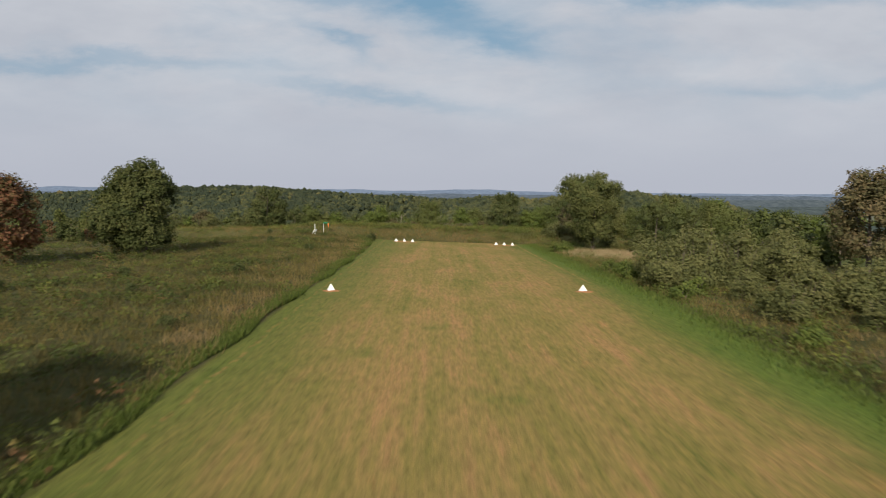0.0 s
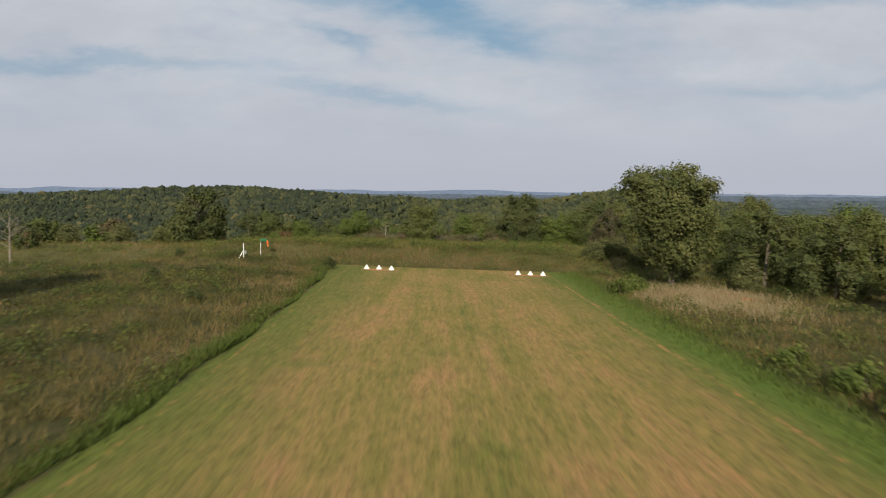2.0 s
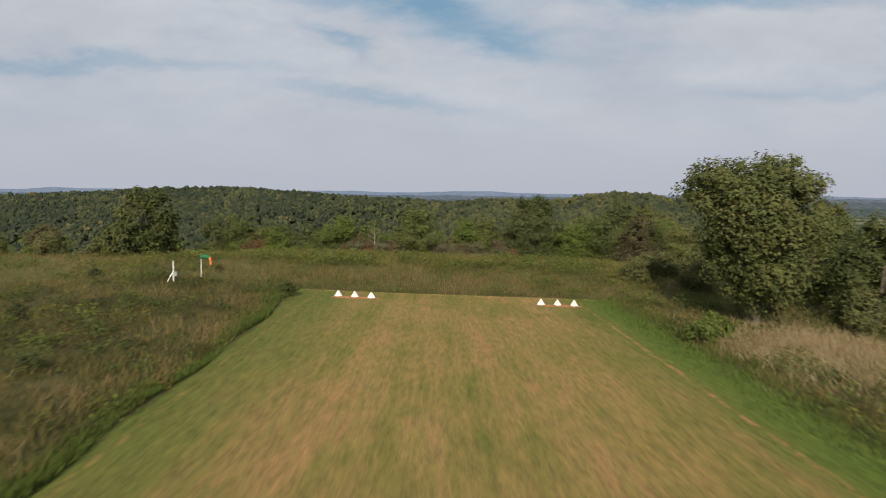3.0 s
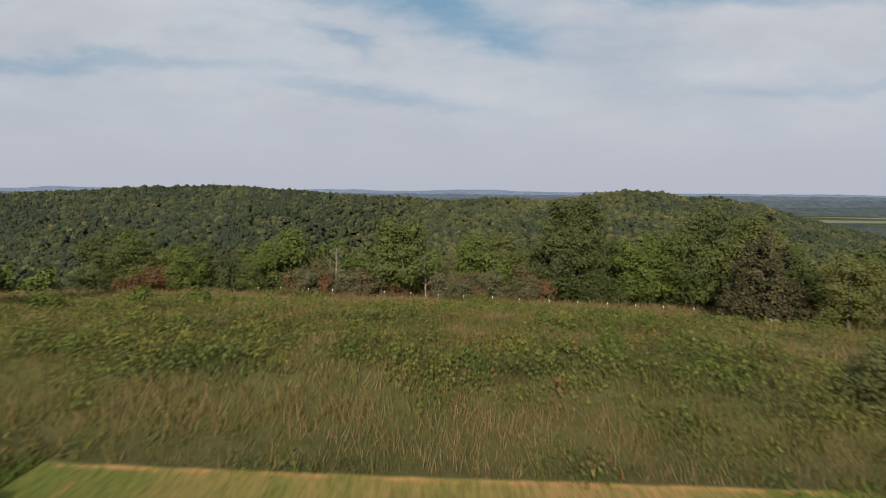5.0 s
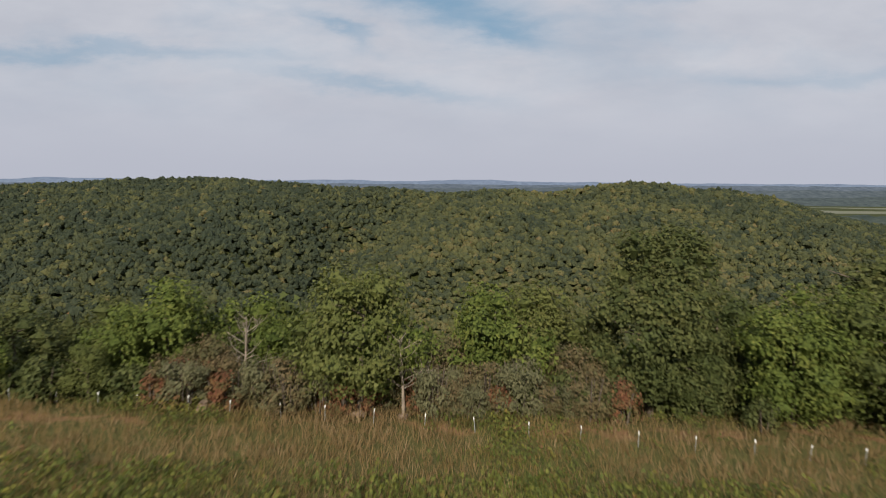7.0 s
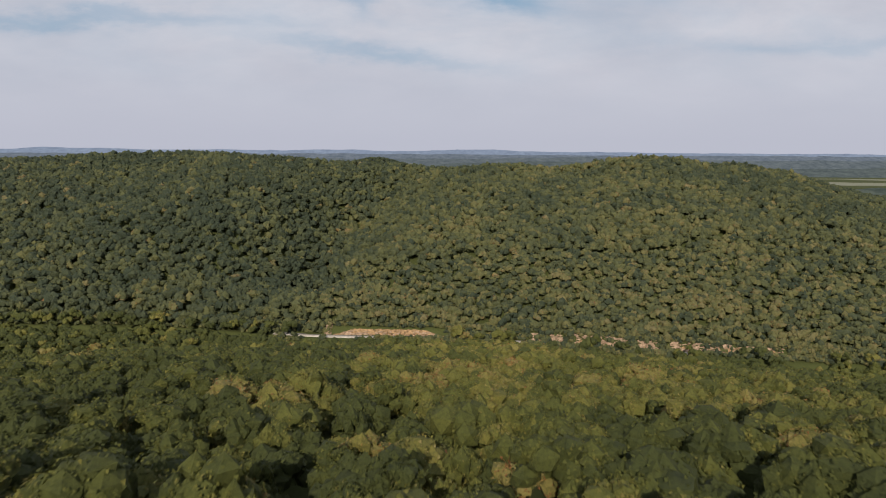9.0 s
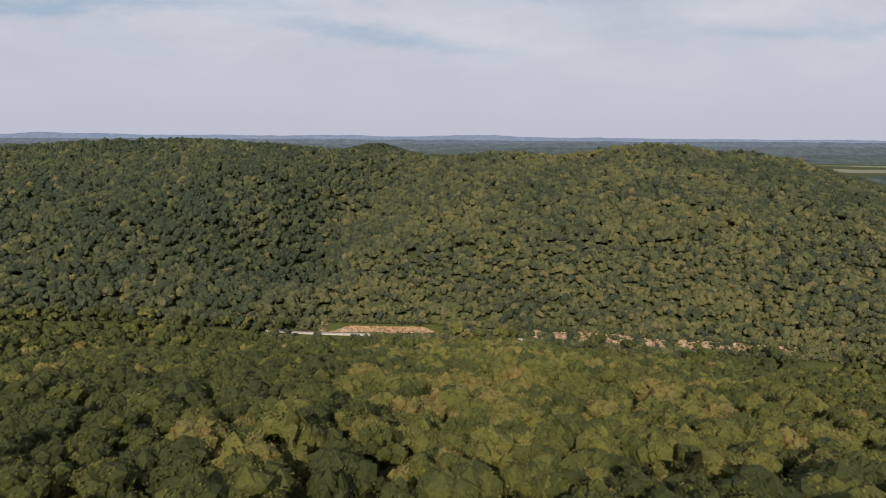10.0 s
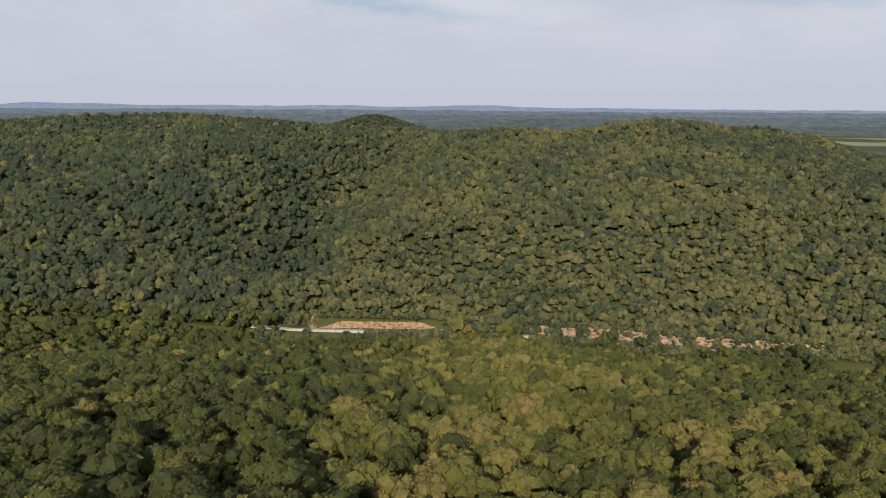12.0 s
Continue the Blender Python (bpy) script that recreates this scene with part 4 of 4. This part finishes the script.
def patchiness(x, y):
    """Above 0 where leafy weeds hold the meadow, below 0 where dry grass does."""
    p = 1.1 * noise.noise(Vector((x / 9.0, y / 6.0, 1.0))) + 0.8 * noise.noise(Vector((x / 2.6, y / 2.2, 4.0)))
    dry = 0.9 * math.exp(-((x - 4.5) / 4.5) ** 2 - ((y - 122.5) / 2.0) ** 2) + 0.9 * math.exp(-((x - 24) / 6) ** 2 - ((y - 97) / 8) ** 2)
    dry += 0.5 * math.exp(-((y - 165) / 5) ** 2) + 0.55 * math.exp(-((x + 16.5) / 2.6) ** 2) * (30 < y < 118)
    lush = 0.75 * math.exp(-((x - 7) / 9) ** 2 - ((y - 134) / 8) ** 2) + 0.5 * math.exp(-((x + 18) / 8) ** 2 - ((y - 140) / 8) ** 2) + 0.35 * math.exp(-((y - 126) / 5) ** 2)
    return p - dry + lush


def grass_tufts(n, seed, h0, h1, blades, width):
    """Leaning blades in tufts, joined."""
    pts, r = meadow_spots(n, seed)
    n = len(pts)
    z = land(pts[:, 0], pts[:, 1])
    wet = np.array([patchiness(a, b) for a, b in pts])
    x, y = pts[:, 0], pts[:, 1]
    tint = 0.36 - 0.40 * wet + r.normal(0, 0.12, n) - 0.12 * ((x < -16) & (y < 118)) + 0.17 * (y > 119) + 0.22 * np.exp(-((y - 163) / 7) ** 2)
    tall = r.uniform(h0, h1, n) * (0.9 + 0.5 * np.clip(tint - 0.3, 0, 1)) + 0.55 * np.exp(-((y - 122.8) / 1.6) ** 2) * r.uniform(0.2, 1, n) * (np.abs(x) < 17)
    b = np.repeat(np.arange(n), blades)
    k = len(b)
    a = r.uniform(0, 2 * math.pi, k)
    root = np.stack([x[b] + r.normal(0, 0.16, k), y[b] + r.normal(0, 0.16, k), z[b] - 0.03], 1)
    wv = np.stack([np.cos(a), np.sin(a), np.zeros(k)], 1) * (width * r.uniform(0.6, 1.4, k))[:, None]
    lean = np.stack([r.normal(0, 0.4, k), r.normal(0, 0.4, k), np.ones(k)], 1) * (tall[b] * r.uniform(0.5, 1.1, k))[:, None]
    v = np.stack([root - wv, root + wv, root + lean], 1).reshape(-1, 3)
    return v, np.arange(3 * k).reshape(-1, 3), np.repeat(np.clip(tint[b] + r.normal(0, 0.09, k), 0, 0.76), 3)


def straw_patch(n, seed):
    """Pale dry stalks lying thick in one spread of the meadow."""
    r = np.random.default_rng(seed)
    x, y = r.normal(22.5, 3.2, n), r.normal(98, 5.0, n)
    keep = x > STRIP_R + 1.5
    x, y = x[keep], y[keep]
    k = len(x)
    a = r.uniform(0, 2 * math.pi, k)
    root = np.stack([x, y, land(x, y) - 0.03], 1)
    wv = np.stack([np.cos(a), np.sin(a), np.zeros(k)], 1) * 0.03
    lean = np.stack([r.normal(0, 0.5, k), r.normal(0, 0.5, k), np.ones(k)], 1) * r.uniform(0.3, 0.8, k)[:, None]
    v = np.stack([root - wv, root + wv, root + lean], 1).reshape(-1, 3)
    return v, np.arange(3 * k).reshape(-1, 3), np.repeat(np.clip(r.normal(0.96, 0.1, k), 0, 1), 3)


stuff("meadow_grass", M_GRASS, [grass_tufts(56000, 71, 0.32, 0.80, 5, 0.022), straw_patch(9000, 74)], "uncut olive and straw-coloured meadow grass", "grass")


def weed_patch(r, w, h, n):
    """A leafy weed clump, higher in the middle, leaves all through it."""
    q = r.normal(0, 0.40, (n, 2))
    z = h * np.exp(-1.4 * np.sum(q ** 2, 1)) * r.uniform(0.25, 1.0, n)
    c = np.stack([q[:, 0] * w, q[:, 1] * w, z], 1)
    nrm = np.stack([q[:, 0] * 1.2, q[:, 1] * 1.2, np.full(n, 0.7)], 1)
    # tint rises with height, painting shade low in the clump
    return sprays(r, c, nrm, 0.085, 0.35 + 0.5 * z / h + r.normal(0, 0.2, n), 0.6)


weed = [weed_patch(rng, rng.uniform(0.8, 1.5), rng.uniform(0.6, 1.1), 46) for i in range(14)]
pts, _ = meadow_spots(13000, 72)
wild = []
for px, py in pts:
    wet = patchiness(px, py)
    if rng.random() > 0.44 + 0.85 * wet:
        continue
    v, f, t = weed[rng.integers(14)]
    s = rng.uniform(0.55, 1.25) * (0.85 + 0.25 * min(1.0, max(0.0, wet)))
    yellow = 0.9 * noise.noise(Vector((px / 5.0, py / 4.0, 12.0))) + 0.22 * (py > 121) - 0.10 * (px < -16 and py < 118)
    tone = 0.40 + 0.45 * yellow + rng.normal(0, 0.10)
    tone = min(tone, 0.88) if rng.random() < 0.96 else 1.0
    wild.append((v * s + np.array([px, py, lay(px, py)]), f, np.clip(tone + 0.35 * (t - 0.5), 0, 1.0)))
# tall yellow-green stands near the far rim of the meadow
for i in range(300):
    px, py = (rng.uniform(-27, -9.5), rng.uniform(149, 161)) if i % 3 == 0 else (rng.uniform(-6.5, 17), rng.uniform(149, 160))
    v, f, t = weed[rng.integers(14)]
    wild.append((v * np.array([1.1, 1.1, rng.uniform(1.1, 1.5)]) + np.array([px, py, lay(px, py)]), f, np.clip(0.52 + rng.normal(0, 0.12) + 0.35 * (t - 0.5), 0, 0.9)))
stuff("meadow_weeds", M_WEED, wild, "leafy green weeds growing through the meadow grass", "weeds")


def strip_edge(seed):
    """A ragged green fringe along both sides of the mown strip."""
    r = np.random.default_rng(seed)
    n = 30000
    y = r.uniform(-2, 121, n)
    left = r.random(n) < 0.62
    x = np.where(left, strip_left(y) - np.abs(r.normal(0, 0.6, n)) + 0.25 * np.sin(y / 2.3), STRIP_R + 0.3 + r.normal(0, 1.1, n))
    k = np.arange(n)
    z = land(x, y)
    h = np.where(left, r.uniform(0.15, 0.6, n) * (0.75 + 0.4 * np.sin(y / 3.1) * np.sin(y / 7.3 + 1)), r.uniform(0.15, 0.4, n))
    a = r.uniform(0, 2 * math.pi, n)
    w = np.stack([np.cos(a), np.sin(a), 0 * a], 1) * 0.035
    root = np.stack([x, y, z - 0.02], 1)
    lean = np.stack([r.normal(0, 0.3, n), r.normal(0, 0.3, n), np.ones(n)], 1) * h[:, None]
    v = np.stack([root - w, root + w, root + lean * 0.6 + w * 0.8, root + lean], 1).reshape(-1, 3)
    f = (k[:, None] * 4 + np.array([[0, 1, 2, 0, 2, 3]])).reshape(-1, 3)
    return v, f, np.repeat(r.uniform(0.0, 0.45, n), 4)


stuff("verge_grass", M_LIME, [strip_edge(73)], "fresh green fringe along the mown strip", "grass")


# ---------------------------------------------------------------- airstrip markers
def soil_bed(x, y, rx, ry, seed):
    r = np.random.default_rng(seed)
    n = 28
    vs, fs = [], []
    for ring, (k, z) in enumerate(((1.0, 0.004), (0.8, 0.05), (0.45, 0.075))):
        for i in range(n):
            a = 2 * math.pi * i / n
            q = k * (1 + (0.05 if ring == 0 else 0.03) * r.normal())
            px, py = x + rx * q * math.cos(a), y + ry * q * math.sin(a)
            vs.append((px, py, lay(px, py) + z * r.uniform(0.8, 1.2)))
    for ring in range(2):
        for i in range(n):
            j = (i + 1) % n
            fs.append((ring * n + i, ring * n + j, (ring + 1) * n + j, (ring + 1) * n + i))
    c = len(vs)
    vs.append((x, y, lay(x, y) + 0.08))
    for i in range(n):
        fs.append((2 * n + i, 2 * n + (i + 1) % n, c, c))
    bm = bmesh.new()
    bv = [bm.verts.new(v) for v in vs]
    for f in fs:
        bm.faces.new([bv[i] for i in dict.fromkeys(f)])
    for f in bm.faces:
        f.smooth = True
    ob = part("soil_patch", bm, M_SOIL, None)
    return tagged(ob, "bare orange clay patch under white markers", "soil patch", "soil patches")


def marker_mesh():
    """A four-sided sheet pyramid with rounded edges, open flange at the foot."""
    bm = bmesh.new()
    b, h = 0.285, 0.56
    base = [bm.verts.new(p) for p in ((-b, -b, 0.03), (b, -b, 0.03), (b, b, 0.03), (-b, b, 0.03))]
    foot = [bm.verts.new((v.co.x * 1.03, v.co.y * 1.03, 0)) for v in base]
    top = [bm.verts.new(p) for p in ((-0.035, -0.035, h), (0.035, -0.035, h), (0.035, 0.035, h), (-0.035, 0.035, h))]
    for i in range(4):
        j = (i + 1) % 4
        bm.faces.new((base[i], base[j], top[j], top[i]))
        bm.faces.new((foot[i], foot[j], base[j], base[i]))
    bm.faces.new(top)
    bm.faces.new(foot[::-1])
    bmesh.ops.bevel(bm, geom=[e for e in bm.edges if max(v.co.z for v in e.verts) > 0.1], offset=0.02, segments=2, affect="EDGES")
    me = bpy.data.meshes.new("runway_marker")
    bm.to_mesh(me)
    bm.free()
    me.materials.append(M_WHITE)
    return me


MARK = marker_mesh()
for i, (x, y, turn, s) in enumerate(((-11.15, 50.3, 22, 1.04), (9.3, 51.4, 28, 1.02), (-9.9, 115.8, 40, 1.0), (-8.45, 115.65, 47, 1.0), (-7.0, 115.45, 36, 1.02), (7.62, 114.75, 50, 1.0), (9.02, 114.7, 42, 0.98), (10.45, 114.65, 33, 1.0))):
    ob = new("runway_marker", MARK)
    ob.matrix_basis = pose(x, y, lay(x, y) + 0.06, 0, 0, turn) @ Matrix.Diagonal((0.88 * s, 0.88 * s, 0.9 * s, 1))
    tagged(ob, "white pyramid runway marker on bare orange soil", "runway marker", "runway markers")
for i, (x, y, rx, ry) in enumerate(((-11.1, 50.25, 0.72, 0.55), (9.4, 51.3, 0.78, 0.55), (-8.4, 115.55, 2.2, 0.62), (9.05, 114.65, 2.2, 0.62))):
    soil_bed(x, y, rx, ry, 80 + i)


# ---------------------------------------------------------------- windsock and pole
def rod(p0, p1, r0, r1, sides=8):
    v, f = tube([p0, tuple((a + b) / 2 for a, b in zip(p0, p1)), p1], [r0, (r0 + r1) / 2, r1], sides)
    return v, f


def windsock(x, y):
    t = new("windsock")
    v, f = rod((0, 0, -0.3), (0.03, 0, 2.15), 0.035, 0.03)
    solid("pole", v, f, M_WHITE, t, "", True)
    v, f = tube([(0.02, 0, 1.98), (0.35, 0.02, 1.99), (0.8, 0.05, 1.93)], [0.20, 0.18, 0.16], 12)
    solid("sleeve", v, f, M_GREEN, t, "green cloth sleeve", True)
    v, f = tube([(0.76, 0.05, 1.93), (0.88, 0.06, 1.68), (0.9, 0.07, 1.2)], [0.15, 0.12, 0.07], 12)
    solid("tail", v, f, M_ORANGE, t, "limp orange cloth tail", True)
    tagged(t, "green and orange windsock on a white pole", "windsock")
    put(t, x, y)


def prop_pole(x, y):
    t = new("weather_pole")
    v, f = rod((0, 0, -0.3), (0.02, 0, 1.85), 0.055, 0.045)
    solid("pole", v, f, M_WHITE, t, "", True)
    v, f = rod((0.0, 0, 0.95), (-0.55, -0.15, -0.05), 0.05, 0.05)
    solid("strut", v, f, M_WHITE, t, "", True)
    bm = bmesh.new()
    bmesh.ops.create_cube(bm, size=1, matrix=Matrix.Translation((0.2, -0.05, 0.75)) @ Matrix.Diagonal((0.3, 0.2, 0.38, 1)))
    bmesh.ops.bevel(bm, geom=list(bm.edges), offset=0.025, segments=2, affect="EDGES")
    part("box", bm, M_POST, t, "small grey box on the pole")
    tagged(t, "white pole with a leaning strut in tall grass", "pole")
    put(t, x, y)


windsock(-23.4, 120.5)
prop_pole(-24.1, 115.6)


# ---------------------------------------------------------------- fence posts
def fence_post():
    t = new("fence_post")
    v, f = rod((0, 0, -0.4), (0, 0, 0.72), 0.022, 0.02)
    solid("post", v, f, M_POST, t, "", True)
    v, f = tube([(0, 0, 0.70), (0, 0, 0.80), (0, 0, 0.86), (0, 0, 0.87)], [0.034, 0.034, 0.030, 0.005], 8)
    solid("cap", v, f, M_WHITE, t, "white painted cap", True)
    return tagged(t, "thin post with a white cap in tall grass", "fence post", "fence posts")


first = fence_post()
for i in range(22):
    x = -29.0 + i * 2.85 + rng.normal(0, 0.12)
    y = 172.3 - 0.17 * (x + 23) + rng.normal(0, 0.2)
    m = pose(x, y, lay(x, y), rng.normal(0, 3), rng.normal(0, 3), rng.uniform(0, 90))
    if i == 0:
        first.matrix_basis = m
    else:
        copy_thing(first, m)


# ---------------------------------------------------------------- stones and fallen wood
def stone(x, y, sx, sy, sz, mat, label, seed):
    r = np.random.default_rng(seed)
    v = ICO2[0] * r.uniform(0.7, 1.25, (len(ICO2[0]), 1)) * np.array([sx, sy, sz])
    ob = solid("rock", v + np.array([0, 0, sz * 0.45]), ICO2[1], mat, None, "", False)
    ob.matrix_basis = pose(x, y, lay(x, y), 0, 0, r.uniform(0, 360))
    tagged(ob, label, "rock", "rocks")


stone(25.6, 96.2, 0.85, 0.5, 0.3, M_SOIL, "orange-tan rock in dry grass", 91)
stone(-13.8, 171.2, 0.6, 0.35, 0.36, M_STONE, "pale rock at the edge of the woods", 92)
stone(-4.5, 170.6, 0.5, 0.3, 0.2, M_STONE, "pale rock at the edge of the woods", 93)
stone(-1.8, 170.4, 0.5, 0.3, 0.2, M_STONE, "pale rock at the edge of the woods", 94)
stone(27.8, 153.5, 0.8, 0.5, 0.4, M_STONE, "pale rock at the edge of the woods", 95)
log_v, log_f = join([tube([(-1.3, 0.1, 0.25), (0, 0, 0.5), (1.2, -0.1, 1.15)], [0.11, 0.09, 0.04], 7), tube([(0.2, 0, 0.55), (0.5, 0.4, 0.95), (0.6, 0.7, 1.3)], [0.05, 0.035, 0.015], 5)])
log = solid("fallen_branch", log_v, log_f, M_DEAD, None, "", True)
log.matrix_basis = pose(25.6, 158.8, lay(25.6, 158.8), 0, 0, 15)
tagged(log, "bleached fallen branch in the meadow grass", "branch")


# ---------------------------------------------------------------- valley road
def noise_line(xs, seed):
    return np.sin(xs / 5.1 + seed) * 0.6 + np.sin(xs / 2.3 + 2 * seed) * 0.4


def ribbon(name, x0, x1, dx, offs, heights, mat, rough, label, category, seed):
    r = np.random.default_rng(seed)
    xs = np.arange(x0, x1 + dx, dx)
    rows = []
    for o, h in zip(offs, heights):
        fade = np.clip(np.minimum(xs - x0, x1 - xs) / 14, 0.1, 1) ** 0.7 if rough > 0.1 else 1.0
        py = road_line(xs) + offs[0] + (o - offs[0]) * fade + r.normal(0, rough, len(xs))
        rows.append(np.stack([xs, py, land(xs, py) + h + r.normal(0, rough * 0.35, len(xs)) - (rough * 0.8 if rough > 0.3 else 0.0) * (noise_line(xs, seed) > 0.35)], 1))
    v = np.concatenate(rows)
    n = len(xs)
    i = np.arange(n - 1)
    f = np.concatenate([np.stack([k * n + i, k * n + i + 1, (k + 1) * n + i + 1, (k + 1) * n + i], 1) for k in range(len(offs) - 1)])
    return tagged(solid(name, v, f, mat, None, "", True), label, category, "", "structure")


ribbon("road", -104, 158, 4, (-3.6, -3.2, 0, 3.0, 3.3), (-0.6, 0.15, 0.3, 0.15, -0.6), M_ROAD, 0.05, "pale gravel road along the foot of the hill", "road", 101)
ribbon("bank", -66, 6, 1.5, (3.6, 4.3, 5.0, 5.8, 6.6, 7.4), (-0.5, 0.3, 0.4, 0.45, 0.3, -0.6), M_BANK, 0.14, "orange cut bank above the valley road", "bank", 102)
for x0, x1, seed in ((58, 68, 103), (72, 83, 104), (85, 123, 105), (126, 140, 106), (145, 219, 107)):
    ribbon("bank", x0, x1, 1.5, (3.6, 4.3, 5.0, 5.8, 6.6, 7.2), (-0.5, 0.2, 0.4, 0.3, 0.1, -0.6), M_BANK, 0.55, "broken reddish cutting above the road", "bank", seed)


def rubble(spans, n, seed):
    """Broken ledges and fallen blocks on the face of the cutting."""
    r = np.random.default_rng(seed)
    out = []
    for i in range(n):
        x0, x1, up = spans[r.integers(len(spans))]
        x = r.uniform(x0, x1)
        g = r.uniform(3.9, up)
        y = float(road_line(x)) + g
        size = np.array([r.uniform(0.6, 2.2), r.uniform(0.5, 1.0), r.uniform(0.25, 0.85)])
        v = ICO1[0] * r.uniform(0.7, 1.2, (12, 1)) * size
        out.append((v + np.array([x, y, lay(x, y) + 0.35]), ICO1[1], np.zeros(12)))
    return out


stuff("rubble", M_LEDGE, rubble(((-70.5, -68, 8.5), (-60, 0, 6.0), (61, 66, 7), (74, 82, 7), (88, 121, 8), (88, 121, 8), (128, 139, 7.5), (147, 185, 8), (147, 185, 8), (147, 185, 8), (185, 217, 7.5)), 700, 109), "pale broken rock on the road cutting", "rock")
